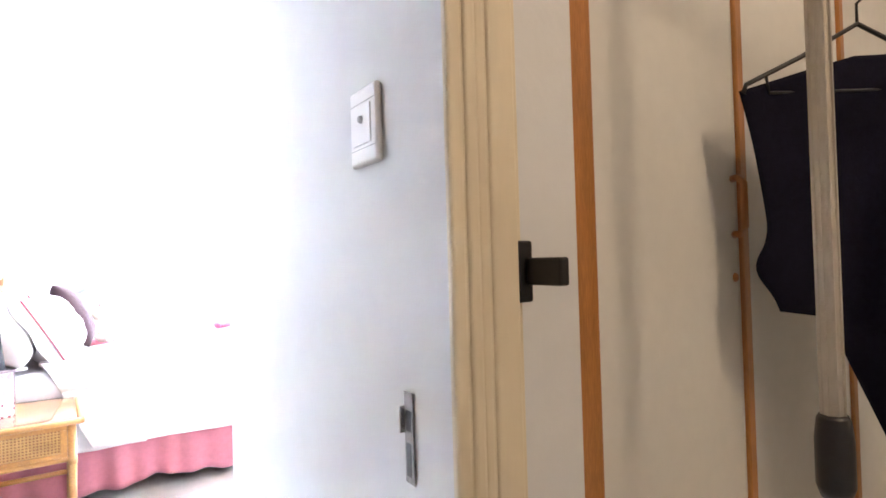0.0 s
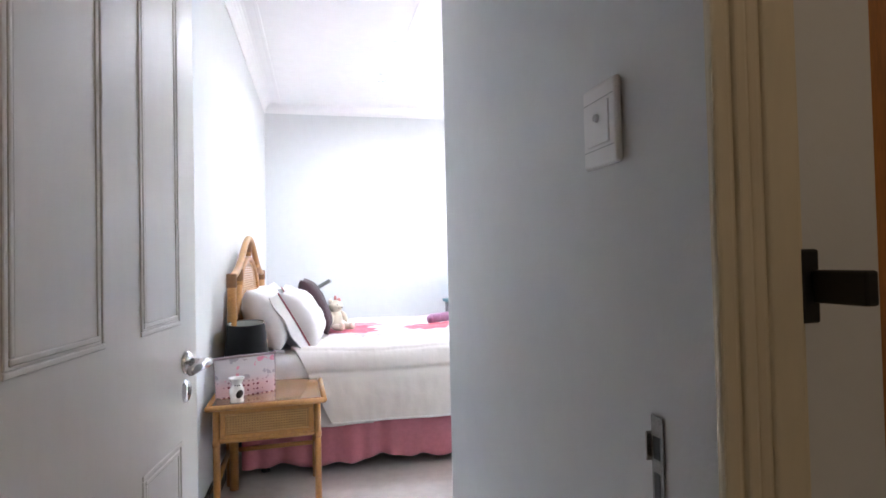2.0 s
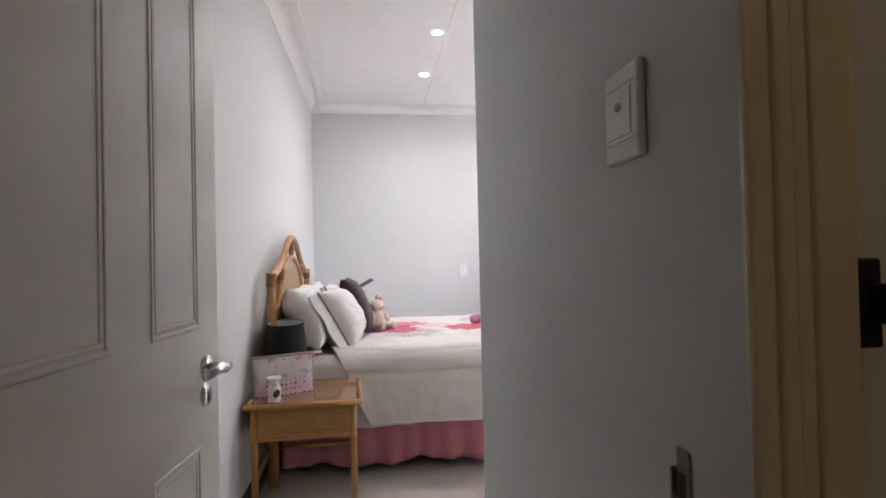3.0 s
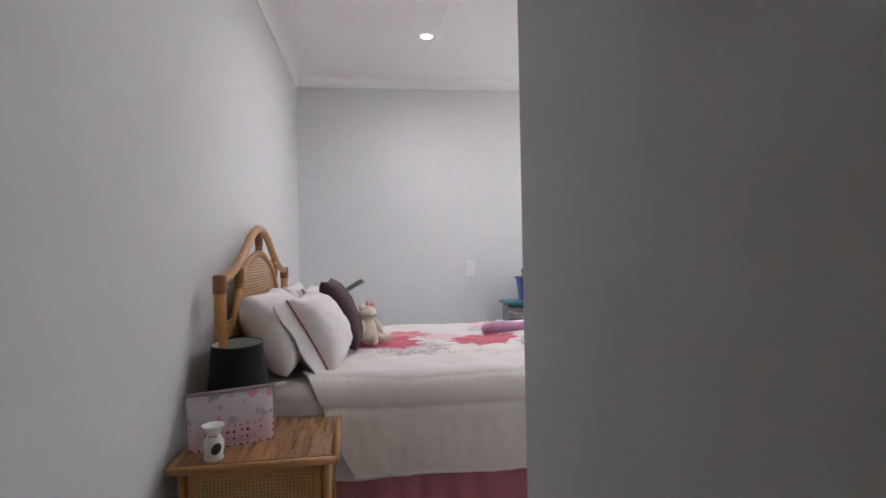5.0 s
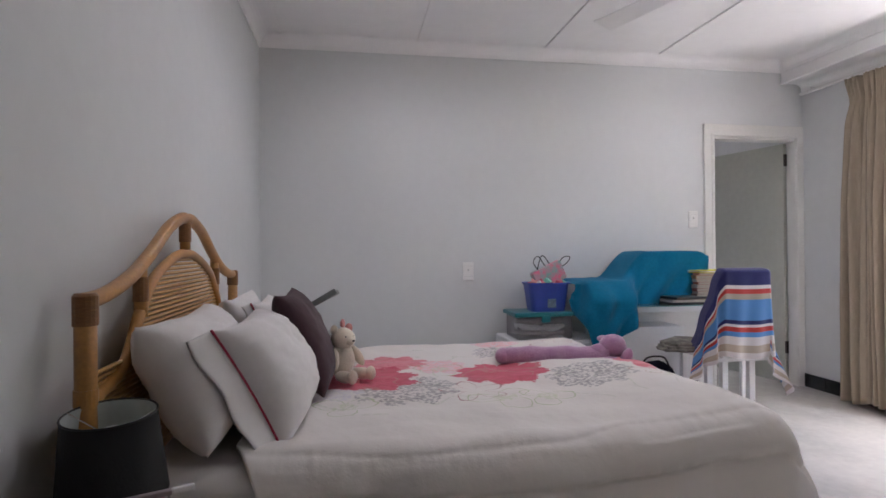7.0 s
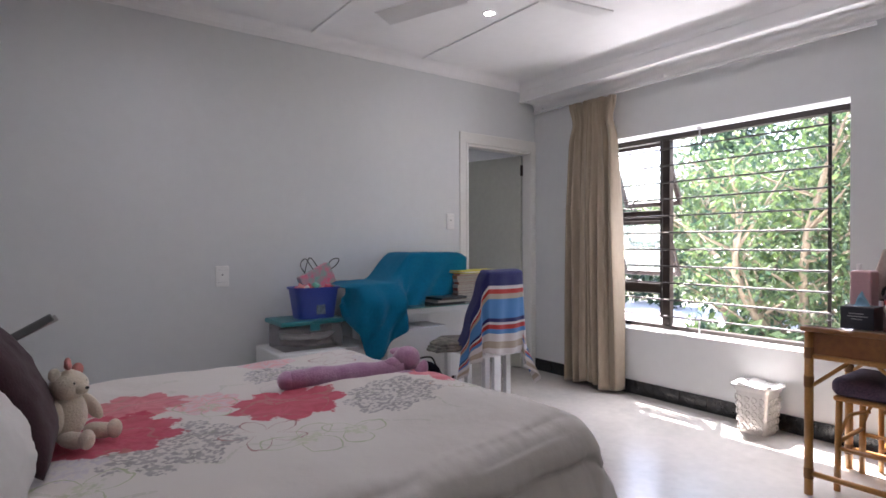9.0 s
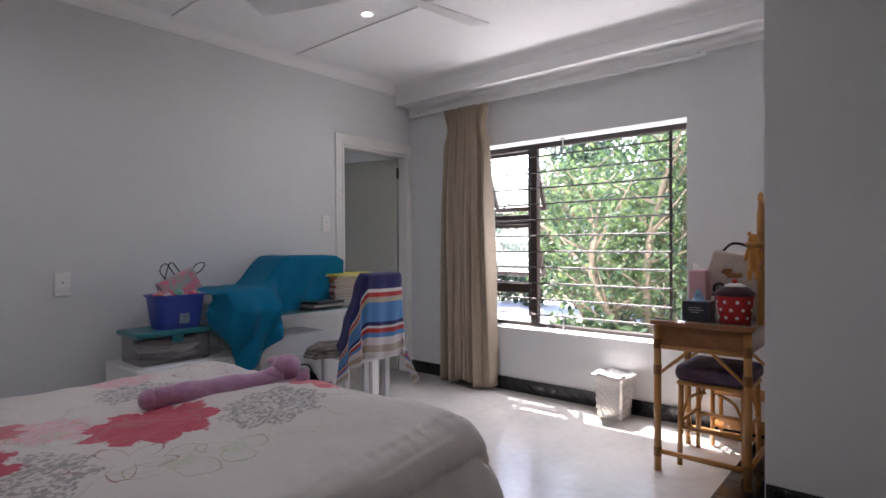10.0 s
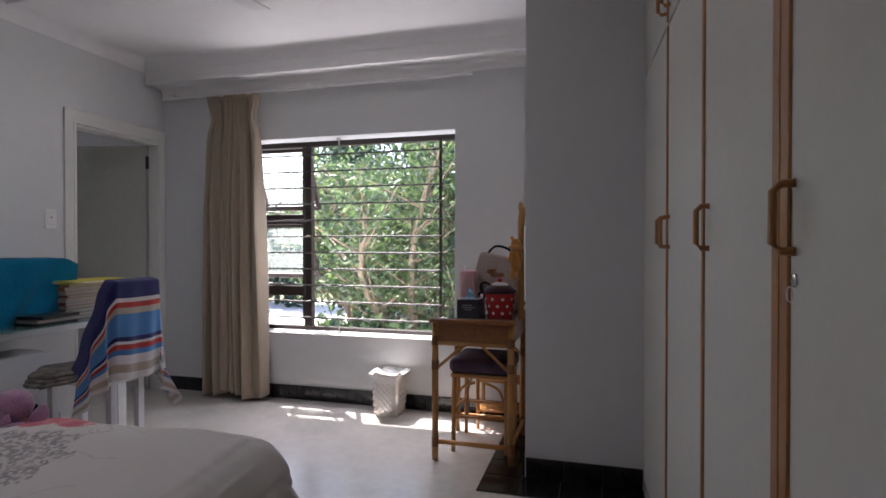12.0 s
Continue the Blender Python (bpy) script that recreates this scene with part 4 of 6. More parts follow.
    warp.inputs["Scale"].default_value = 3.2
    warp.inputs["Detail"].default_value = 1
    l.new(tc.outputs["Object"], warp.inputs[0])
    line = mth("LESS_THAN", mth("ABSOLUTE", mth("SUBTRACT", mth("FRACT", mth("MULTIPLY", warp.outputs[0], 5)), 0.5)), 0.030)
    inside = mth("MULTIPLY", mth("LESS_THAN", mth("ABSOLUTE", mth("ADD", sep.outputs[1], 1.80)), 0.52), mth("GREATER_THAN", fine.outputs[0], 0.42))
    col = over(mth("MULTIPLY", mth("MULTIPLY", line, inside), 0.26), (0.36, 0.40, 0.26), col)
    l.new(col, p.inputs["Base Color"])
    bn = n.new("ShaderNodeTexNoise")
    bn.inputs["Scale"].default_value = 9
    bn.inputs["Detail"].default_value = 6
    l.new(tc.outputs["Object"], bn.inputs[0])
    bp = n.new("ShaderNodeBump")
    bp.inputs["Strength"].default_value = 0.6
    bp.inputs["Distance"].default_value = 0.012
    l.new(bn.outputs[0], bp.inputs["Height"])
    l.new(bp.outputs[0], p.inputs["Normal"])
    return m


CX0, CX1, CY0, CY1, CTOP = 0.36, 1.730, -2.53, -1.17, 0.635


def comforter_point(u, v):
    drop = 0.44
    a = CX0 - 0.02 + u * (CX1 - CX0 + drop + 0.02)
    b = CY0 - drop + v * (CY1 - CY0 + 2 * drop)
    if u < 0.35:
        side = max(0.0, CY0 - b)
        a += (side * 0.45 - 0.10 * max(0.0, b + 1.9)) * (1 - u / 0.35)
    ex = max(0.0, a - CX1)
    ey = max(0.0, CY0 - b) if b < CY0 else max(0.0, b - CY1)
    sy = -1 if b < CY0 else 1
    e = (ex ** 3 + ey ** 3) ** (1 / 3)
    r = 0.120
    q = min(e / r, math.pi / 2)
    out = r * math.sin(q)
    down = r * (1 - math.cos(q)) + max(0.0, e - r * math.pi / 2)
    dx, dy = (ex / e, ey / e * sy) if e > 0 else (0, 0)
    s = a if ey > ex else b
    flare = max(0.0, e - 0.12)
    fold = 0.030 * flare * math.sin(s * 15 + 2.2 * math.sin(s * 4)) + (0.07 + 0.03 * min(1.0, ex * 4)) * flare
    x = min(a, CX1) + dx * (out + fold)
    y = min(max(b, CY0), CY1) + dy * (out + fold)
    plump = min(1.0, max(0.0, (a - 1.18) / 0.55))
    z = CTOP - down + 0.046 * plump * plump * (3 - 2 * plump) * (1 - 0.7 * min(1.0, max(0.0, (b + 1.9) / 0.5)))
    ridge = 0.010 * noise.noise(Vector((a * 2.4, b * 2.4, 3))) + 0.005 * noise.noise(Vector((a * 7, b * 7, 5)))
    z += ridge * 1.6 * (1 if e < 0.1 else 0.4)
    # stitched channels of the border
    edge_d = min(a - CX0 + 5, CX1 - a, b - CY0, CY1 - b)
    wave = 0.026 * math.sin(s * 4.9 + 0.6) + 0.007 * math.sin(s * 15)
    for seam_at, depth in ((-0.058 + wave, 0.006), (-0.190 + 0.25 * wave, 0.018)):
        g = math.exp(-abs((edge_d - seam_at) / 0.013) ** 1.4)
        pucker = 0.0018 * math.exp(-((edge_d - seam_at) / 0.045) ** 2) * (noise.noise(Vector((s * 38, edge_d * 9, 2))) + 0.6 * noise.noise(Vector((s * 75, edge_d * 15, 6))))
        x += dx * (pucker - depth * g)
        y += dy * (pucker - depth * g)
        z += (pucker - 0.003 * g) * (1 if e < 0.12 else 0)
    bulge = 0.002 * math.sin(math.pi * min(1, max(0, (e - 0.04) / 0.15))) + 0.026 * math.sin(math.pi * min(1, max(0, (e - 0.19) / 0.25)))
    x += dx * bulge
    y += dy * bulge
    if e > 0.08:
        cr = min(1.0, (e - 0.08) / 0.1) * (0.011 * noise.noise(Vector((s * 8, e * 4 + s, 1))) + 0.003 * noise.noise(Vector((s * 24, e * 12, 4))))
        x += dx * cr
        y += dy * cr
    return (x, y, max(z, 0.06))


cf = thing("comforter", (0, 0, 0), "white comforter with crimson, pink and grey flowers on the bed", "comforter")
part("quilted_cover", sheet(comforter_point, 230, 290, 0.012), comforter_material(), cf, smooth=True)
for edge in ([comforter_point(k / 160, 0) for k in range(161)], [comforter_point(1, k / 190) for k in range(191)], [comforter_point(k / 160, 1) for k in range(161)]):
    part("hem_binding", tube(edge, 0.0065, 6), M_SHEET, cf, "white stitched hem", smooth=True)
fold = thing("bed_sheet", (0, 0, 0), "plain white sheet tucked over the head of the mattress", "sheet")


def topsheet_point(u, v):
    a = 0.13 + u * 0.62
    b = BY0 - 0.36 + v * 1.0
    ey = max(0.0, BY0 + 0.05 - b)
    r = 0.07
    q = min(ey / r, math.pi / 2)
    down = r * (1 - math.cos(q)) + max(0.0, ey - r * math.pi / 2)
    y = max(b, BY0 + 0.05) - r * math.sin(q) - 0.026 * min(1, down * 6) + 0.01 * math.sin(a * 30) * min(1, down * 4)
    return (a, y, 0.606 - down * 0.98 + 0.004 * noise.noise(Vector((a * 12, b * 12, 0))))


part("cloth", sheet(topsheet_point, 50, 60, 0.003), M_SHEET, fold, smooth=True)


def pillow(name, place, rot, w, h, t, material, label, flange=0.0, piping=False, seed=0, pinch=0.20, category="pillow", creased=1.0):
    """A stuffed pillow: x along its width, z along its height, y its thickness."""
    ob = thing(name, (0, 0, 0), label, category)
    m = pose(*place, *rot)
    b = bmesh.new()
    n = 44
    grid = {}
    for side in (1, -1):
        for i in range(n + 1):
            for j in range(n + 1):
                u, v = i / n * 2 - 1, j / n * 2 - 1
                if side < 0 and (i in (0, n) or j in (0, n)):
                    grid[(side, i, j)] = grid[(1, i, j)]
                    continue
                body = (max(0.0, 1 - abs(u) ** 2.6) * max(0.0, 1 - abs(v) ** 2.6)) ** 0.44
                x = u * w / 2 * (1 - pinch * (1 - abs(v) ** 2) * abs(u) ** 2 * 0.5)
                z = v * h / 2 * (1 - pinch * (1 - abs(u) ** 2) * abs(v) ** 2 * 0.5)
                wr = creased * (0.012 * noise.noise(Vector((u * 2.6 + seed, v * 2.6, side))) + 0.007 * noise.noise(Vector((u * 6 + v * 4, v * 6 + seed, side))) + 0.003 * noise.noise(Vector((u * 15 - v * 9, v * 12 + seed, side))))
                grid[(side, i, j)] = b.verts.new((x, side * (t / 2 * body + wr * body), z))
    for side in (1, -1):
        for i in range(n):
            for j in range(n):
                b.faces.new((grid[(side, i, j)], grid[(side, i + 1, j)], grid[(side, i + 1, j + 1)], grid[(side, i, j + 1)]))
    part("stuffed_cover", b, material, ob, smooth=True, m=m)
    def rim(sx, sz, count=60):
        out = []
        for k in range(count):
            a = k / count * 4
            q, f = int(a), (a % 1) * 2 - 1
            u, v = ((f, -1), (1, f), (-f, 1), (-1, -f))[q]
            out.append((u * sx * (1 - pinch * (1 - abs(v) ** 2) * 0.5 * abs(u) ** 2), 0, v * sz * (1 - pinch * (1 - abs(u) ** 2) * 0.5 * abs(v) ** 2)))
        return out
    if flange:
        # a free border along one side only, flopped back, with piping at its seam
        def seam(v):
            return Vector((-w / 2 * (1 - pinch * (1 - v * v) * 0.5) + 0.006, 0, v * h / 2))

        def border(a, q):
            v = a * 2 - 1
            p = seam(v * 1.0)
            return (p.x - q * flange * 0.9, 0.001 + q * flange * 0.55 + 0.006 * q * math.sin(v * 7 + seed), p.z + q * 0.012 * v - 0.010 * q)
        part("flange", sheet(border, 40, 8, 0.004), material, ob, smooth=True, m=m)
    if piping:
        part("piping", tube([seam(k / 15 - 1.0) + Vector((-0.004, -0.003, 0)) for k in range(31)], 0.0036, 6), M_PIPING, ob, "crimson piping", smooth=True, m=m)
    return ob


pillow("pillow", (0.210, -2.29, 0.792), (-27, 0, 90), 0.62, 0.35, 0.22, M_PILLOW, "plump white pillow standing against the rattan headboard", seed=1)
pillow("pillow", (0.16, -1.54, 0.765), (0, 0, 90), 0.56, 0.36, 0.17, M_PILLOW, "plump white pillow standing upright behind other pillows", seed=2)
pillow("flanged_pillow", (0.370, -2.24, 0.765), (-29, 0, 88), 0.54, 0.36, 0.25, M_PILLOW, "white flanged pillow with crimson piping, leaning back", 0.075, True, 3)
pillow("flanged_pillow", (0.31, -1.58, 0.785), (-24, 0, 90), 0.46, 0.31, 0.15, M_PILLOW, "white flanged pillow with piping leaning behind the plum cushion", 0.045, True, 5)
pillow("cushion", (0.462, -1.93, 0.812), (-25, 0, 88), 0.40, 0.37, 0.14, M_PLUM, "dark plum square cushion leaning on the white pillows", seed=6, category="cushion", creased=0.35)

# embroidered line on the far pillow, grey tablet behind the cushion
M_TAB = mat("grey_plastic", (0.22, 0.24, 0.24), 0.35, vary=0.04)
tab = thing("folding_fan", (0.40, -1.66, 0.865), "folded grey hand fan stuck upright behind the plum cushion", "hand fan")
part("blade", box((-0.014, -0.010, 0), (0.010, 0.0, 0.185), 0.004), M_TAB, tab, m=pose(0, 0, 0, 0, 60, 0))
part("rib", box((-0.010, 0.001, 0), (0.010, 0.006, 0.187), 0.003), M_GREY, tab, m=pose(0.004, 0, 0.006, 0, 63, 0))

# ---- soft toys ----
M_BEAR = mat("cream_plush", (0.86, 0.76, 0.62), 0.95, vary=0.05, scale=20, bump=0.8, bump_scale=160, sheen=0.5)
M_PINKP = mat("pink_ribbon", (0.68, 0.28, 0.26), 0.8, vary=0.08, scale=20)
M_LILAC = mat("lilac_plush", (0.62, 0.38, 0.53), 0.95, vary=0.10, scale=26, bump=1.0, bump_scale=120, sheen=0.6, second=(0.40, 0.17, 0.34))
teddy = thing("teddy_bear", (0, 0, 0), "small cream plush bear sitting against the plum cushion", "soft toy")
TM = pose(0.585, -1.86, 0.637, 0, 0, -48)
part("body", blob((0, 0, 0.075), (0.048, 0.050, 0.066), rough=0.004), M_BEAR, teddy, smooth=True, m=TM)
b = blob((0.008, 0, 0.158), (0.044, 0.047, 0.041), rough=0.003)
blob((0.045, 0, 0.150), (0.022, 0.018, 0.015), b)
hd = part("head", b, M_BEAR, teddy, smooth=True, m=TM)
part("nose", blob((0.066, 0, 0.154), (0.004, 0.006, 0.004), seg=8, rings=6), M_BLACK, hd)
for sgn in (-1, 1):
    part("eye", blob((0.043, sgn * 0.018, 0.168), (0.004, 0.004, 0.004), seg=8, rings=6), M_BLACK, hd)
    part("ear", blob((0.0, sgn * 0.036, 0.192), (0.012, 0.016, 0.018)), M_PINKP if sgn > 0 else M_BEAR, hd, smooth=True)
    b = blob((0.065, sgn * 0.042, 0.028), (0.050, 0.022, 0.022), rough=0.003)
    blob((0.108, sgn * 0.045, 0.034), (0.018, 0.020, 0.026), b)
    part("leg", b, M_BEAR, teddy, smooth=True, m=TM)
    part("arm", blob((0.025, sgn * 0.056, 0.088), (0.020, 0.016, 0.044), rot=(sgn * 18, -25, 0)), M_BEAR, teddy, smooth=True, m=TM)
bow = thing("ribbon", (0.585, -1.86, 0.845), "little pink ribbon on the plush bear's head", "ribbon")
part("knot", blob((0.004, 0, 0.0), (0.010, 0.010, 0.010), seg=10, rings=8), M_PINKP, bow)
for sgn in (-1, 1):
    part("loop", blob((0.004, sgn * 0.018, 0.006), (0.008, 0.018, 0.014), seg=10, rings=8, rough=0.003), M_PINKP, bow)
path = [(0, 0, 0.045), (0.06, -0.01, 0.046), (0.14, -0.015, 0.048), (0.26, -0.02, 0.05), (0.36, -0.03, 0.052), (0.44, -0.04, 0.055), (0.48, -0.045, 0.06)]
b = tube(spline(path, 4), [0.03 + 0.017 * math.sin(min(1, k / 5) * math.pi / 2) + 0.003 * math.sin(k * 1.1) for k in range(25)], 18)
blob((0.0, 0.0, 0.044), (0.045, 0.045, 0.042), b, rough=0.004)
blob((0.50, -0.035, 0.105), (0.062, 0.055, 0.052), b, rough=0.004, seg=22, rings=14)
blob((0.44, -0.045, 0.085), (0.05, 0.035, 0.030), b, rough=0.004)
blob((0.465, 0.005, 0.130), (0.030, 0.026, 0.016), b)
for sgn in (-1, 1):
    blob((0.545, -0.045 + sgn * 0.052, 0.055), (0.026, 0.030, 0.052), b, rough=0.003, rot=(0, 20, 0))
blob((0.475, -0.095, 0.035), (0.055, 0.032, 0.030), b, rough=0.003)
part("plush_dog", b, M_LILAC, None, "long lilac plush sausage dog stretched out on the comforter", "soft toy", smooth=True, m=pose(1.27, -1.66, 0.624, 0, 0, -14) @ Matrix.Scale(0.90, 4))

# ---- nightstand and the things on it ----
ns = thing("nightstand", (0.258, -2.855, 0), "small rattan nightstand with a cane drawer front", "nightstand", rz=2.2)
M_TOP = mat("lacquered_cane_top", (0.50, 0.25, 0.08), 0.12, vary=0.15, scale=7, stretch=(14, 0.8, 1), bump=0.25, bump_scale=40, coat=0.7, second=(0.15, 0.065, 0.022))
HX, HY = 0.228, 0.235
part("top_panel", box((-HX + 0.008, -HY + 0.008, 0.480), (HX - 0.008, HY - 0.008, 0.497), 0.002), M_TOP, ns, "lacquered ribbed cane top")
for a, c in (((-HX, -HY), (HX, -HY)), ((-HX, HY), (HX, HY)), ((-HX, -HY), (-HX, HY)), ((HX, -HY), (HX, HY))):
    part("edge_pole", tube([(a[0] * 1.03, a[1] * 1.03, 0.487), (c[0] * 1.03, c[1] * 1.03, 0.487)], 0.0118, 12), M_BAMBOO, ns, "rattan edge pole", smooth=True)
for sx in (-1, 1):
    for sy in (-1, 1):
        part("leg", tube([(sx * 0.205, sy * 0.215, 0), (sx * 0.205, sy * 0.215, 0.48)], 0.0145, 12), M_BAMBOO, ns, smooth=True)
        part("binding", tube([(sx * 0.205, sy * 0.215, 0.325), (sx * 0.205, sy * 0.215, 0.352)], 0.0165, 12), M_BAMBOO, ns, smooth=True)
for p, q in (((-0.205, -0.215, 0.345), (0.205, -0.215, 0.345)), ((-0.205, 0.215, 0.345), (0.205, 0.215, 0.345)), ((-0.205, -0.215, 0.345), (-0.205, 0.215, 0.345)), ((0.205, -0.215, 0.345), (0.205, 0.215, 0.345)),
             ((-0.205, 0.215, 0.17), (0.205, 0.215, 0.17)), ((-0.205, -0.215, 0.17), (-0.205, 0.215, 0.17)), ((0.205, -0.215, 0.17), (0.205, 0.215, 0.17))):
    part("rail", tube([p, q], 0.011, 10), M_BAMBOO, ns, smooth=True)
for lo, hi in (((-0.195, -0.19, 0.355), (-0.185, 0.2, 0.472)), ((0.195, -0.19, 0.355), (0.205, 0.2, 0.472)), ((-0.19, 0.2, 0.355), (0.19, 0.21, 0.472))):
    part("side_panel", box(lo, hi, 0.001), M_CANE, ns)
dr = part("drawer", box((-0.188, -0.214, 0.356), (0.188, -0.206, 0.474), 0.001), M_BIND, ns, "drawer front of open cane weave over a dark back")
b = bmesh.new()
for k in range(32):
    x = -0.168 + k * 0.0108
    box((x, -0.2185, 0.370), (x + 0.0052, -0.2145, 0.460), bm=b)
for k in range(9):
    z = 0.370 + k * 0.0106
    box((-0.168, -0.2175, z), (0.172, -0.2150, z + 0.0048), bm=b)
part("cane_mesh", b, M_CANE, dr, "pierced cane webbing")
for lo, hi in (((-0.190, -0.225, 0.455), (0.190, -0.214, 0.476)), ((-0.190, -0.225, 0.355), (0.190, -0.214, 0.371)), ((-0.190, -0.225, 0.371), (-0.168, -0.214, 0.455)), ((0.168, -0.225, 0.371), (0.190, -0.214, 0.455))):
    part("drawer_border", box(lo, hi, 0.002), M_BAMBOO, dr)

M_SHADE = mat("black_shade_cloth", (0.010, 0.010, 0.012), 0.8, vary=0.1, bump=0.2, bump_scale=200)
M_SHADEIN = mat("grey_shade_lining", (0.55, 0.60, 0.57), 0.8, vary=0.04)
TILT = Matrix.Translation((0, 0, 0.19)) @ Matrix.Rotation(radians(5), 4, "X") @ Matrix.Translation((0, 0, -0.205))
lampx = thing("table_lamp", (0.147, -2.76, 0.497), "small table lamp with a black tapered drum shade", "table lamp")
part("base", lathe([(0, 0), (0.055, 0), (0.055, 0.012), (0.02, 0.02), (0.014, 0.06), (0.026, 0.10), (0.012, 0.15), (0, 0.15)], 24), M_PLASTIC, lampx, "white turned base", smooth=True)
sh = part("shade", lathe([(0.102, 0.148), (0.085, 0.318)], 48), M_SHADE, lampx, "black cloth shade", smooth=True, m=TILT)
part("lining", lathe([(0.1005, 0.148), (0.0835, 0.318)], 48), M_SHADEIN, sh, "pale grey inside of the shade", smooth=True)
part("rim_wire", tube([(0.085 * math.cos(k * math.tau / 40), 0.085 * math.sin(k * math.tau / 40), 0.318) for k in range(40)], 0.0022, 6, closed=True), M_BLACK, sh)
part("bulb", lathe([(0, 0.275), (0.018, 0.27), (0.027, 0.245), (0.014, 0.175), (0.012, 0.15), (0, 0.15)], 20), M_PLASTIC, lampx, "white lamp bulb", smooth=True)
part("wire_spider", tube([(-0.084, 0, 0.305), (0, 0, 0.25), (0.084, 0, 0.305)], 0.0015, 6), M_CHROME, lampx)


def pouch_material():
    m = bpy.data.materials.new("printed_clear_pouch")
    m.use_nodes = True
    nt = m.node_tree
    n, l = nt.nodes, nt.links
    p = n["Principled BSDF"]
    p.inputs["Roughness"].default_value = 0.18
    p.inputs["Coat Weight"].default_value = 0.6
    tc = n.new("ShaderNodeTexCoord")
    sep = n.new("ShaderNodeSeparateXYZ")
    l.new(tc.outputs["Object"], sep.inputs[0])
    vor = n.new("ShaderNodeTexVoronoi")
    vor.inputs["Scale"].default_value = 48
    vor.inputs["Randomness"].default_value = 0.25
    l.new(tc.outputs["Object"], vor.inputs[0])
    dots = n.new("ShaderNodeMath")
    dots.operation = "LESS_THAN"
    l.new(vor.outputs[0], dots.inputs[0])
    dots.inputs[1].default_value = 0.26
    low = n.new("ShaderNodeMapRange")
    low.inputs[1].default_value, low.inputs[2].default_value = 0.085, 0.045
    l.new(sep.outputs[2], low.inputs[0])
    nz = n.new("ShaderNodeTexNoise")
    nz.inputs["Scale"].default_value = 17
    nz.inputs["Detail"].default_value = 4
    l.new(tc.outputs["Object"], nz.inputs[0])
    ramp = n.new("ShaderNodeValToRGB")
    ramp.color_ramp.interpolation = "CONSTANT"
    els = ramp.color_ramp.elements
    els[0].position, els[0].color = 0.0, (0.42, 0.38, 0.42, 1)
    els[1].position, els[1].color = 0.38, (0.62, 0.57, 0.60, 1)
    e = els.new(0.62)
    e.color = (0.72, 0.30, 0.40, 1)
    l.new(nz.outputs[0], ramp.inputs[0])
    pk = n.new("ShaderNodeMix")
    pk.data_type = "RGBA"
    l.new(low.outputs[0], pk.inputs[0])
    l.new(ramp.outputs[0], pk.inputs[6])
    pk.inputs[7].default_value = (0.74, 0.52, 0.56, 1)
    mul = n.new("ShaderNodeMath")
    mul.operation = "MULTIPLY"
    l.new(dots.outputs[0], mul.inputs[0])
    l.new(low.outputs[0], mul.inputs[1])
    dk = n.new("ShaderNodeMix")
    dk.data_type = "RGBA"
    l.new(mul.outputs[0], dk.inputs[0])
    l.new(pk.outputs[2], dk.inputs[6])
    dk.inputs[7].default_value = (0.22, 0.05, 0.09, 1)
    l.new(dk.outputs[2], p.inputs["Base Color"])
    return m


M_ZIP = mat("grey_pink_zip", (0.36, 0.28, 0.30), 0.5, vary=0.06)
po = thing("pouch", (0.165, -2.92, 0.497), "clear zip pouch with pink dotted contents leaning beside the lamp", "pouch", rz=24)


def pouch_point(u, v, side):
    w = 0.130 + 0.006 * v
    t = 0.022 * math.sin(math.pi * min(1, 0.15 + v * 0.85)) * (1 - (2 * u - 1) ** 4) ** 0.5 if 0 < u < 1 else 0
    return ((u * 2 - 1) * w, side * t + 0.03 * v * 0.6, 0.003 + v * 0.165)


b = sheet(lambda u, v: pouch_point(u, v, -1), 24, 16)
join(b, sheet(lambda u, v: pouch_point(u, v, 1), 24, 16))
join(b, box((-0.118, -0.016, 0.0), (0.118, 0.016, 0.004), 0.001))
part("bag", b, pouch_material(), po, smooth=True)
part("zip", box((-0.139, 0.010, 0.164), (0.140, 0.024, 0.175), 0.003), M_ZIP, po, "grey-pink zip edge")
part("zip_tab", box((0.139, 0.012, 0.163), (0.180, 0.022, 0.176), 0.003), M_PILLOW, po, "pale zip tab")
for sx in (-0.133, 0.131):
    part("seam", tube([(sx, 0.0, 0.0), (sx * 1.03, 0.016, 0.165)], 0.0022, 6), M_ZIP, po)

M_CERAMIC = mat("white_glazed_ceramic", (0.80, 0.78, 0.75), 0.12, vary=0.01, coat=0.4)
ob_ = thing("oil_burner", (0.140, -3.045, 0.497), "small white ceramic oil burner with a flared bowl", "oil burner")
part("body", lathe([(0, 0), (0.028, 0), (0.029, 0.006), (0.026, 0.014), (0.030, 0.035), (0.030, 0.052), (0.021, 0.070), (0.019, 0.076), (0.030, 0.094), (0.033, 0.100), (0.029, 0.098), (0.015, 0.084), (0, 0.082)], 36), M_CERAMIC, ob_, smooth=True)
part("opening", blob((0.014, -0.0235, 0.036), (0.014, 0.0085, 0.018), seg=18, rings=12, rot=(0, 25, 30)), M_DARKFRAME, ob_, "dark round candle opening", smooth=True)
ob_.matrix_basis = ob_.matrix_basis @ Matrix.Scale(1.02, 4)
for a in (-100, -55, -75):
    part("pierced_hole", blob((0.0205 * math.cos(radians(a)), 0.0205 * math.sin(radians(a)), 0.070), (0.003, 0.002, 0.003), seg=8, rings=6), M_BLACK, ob_)

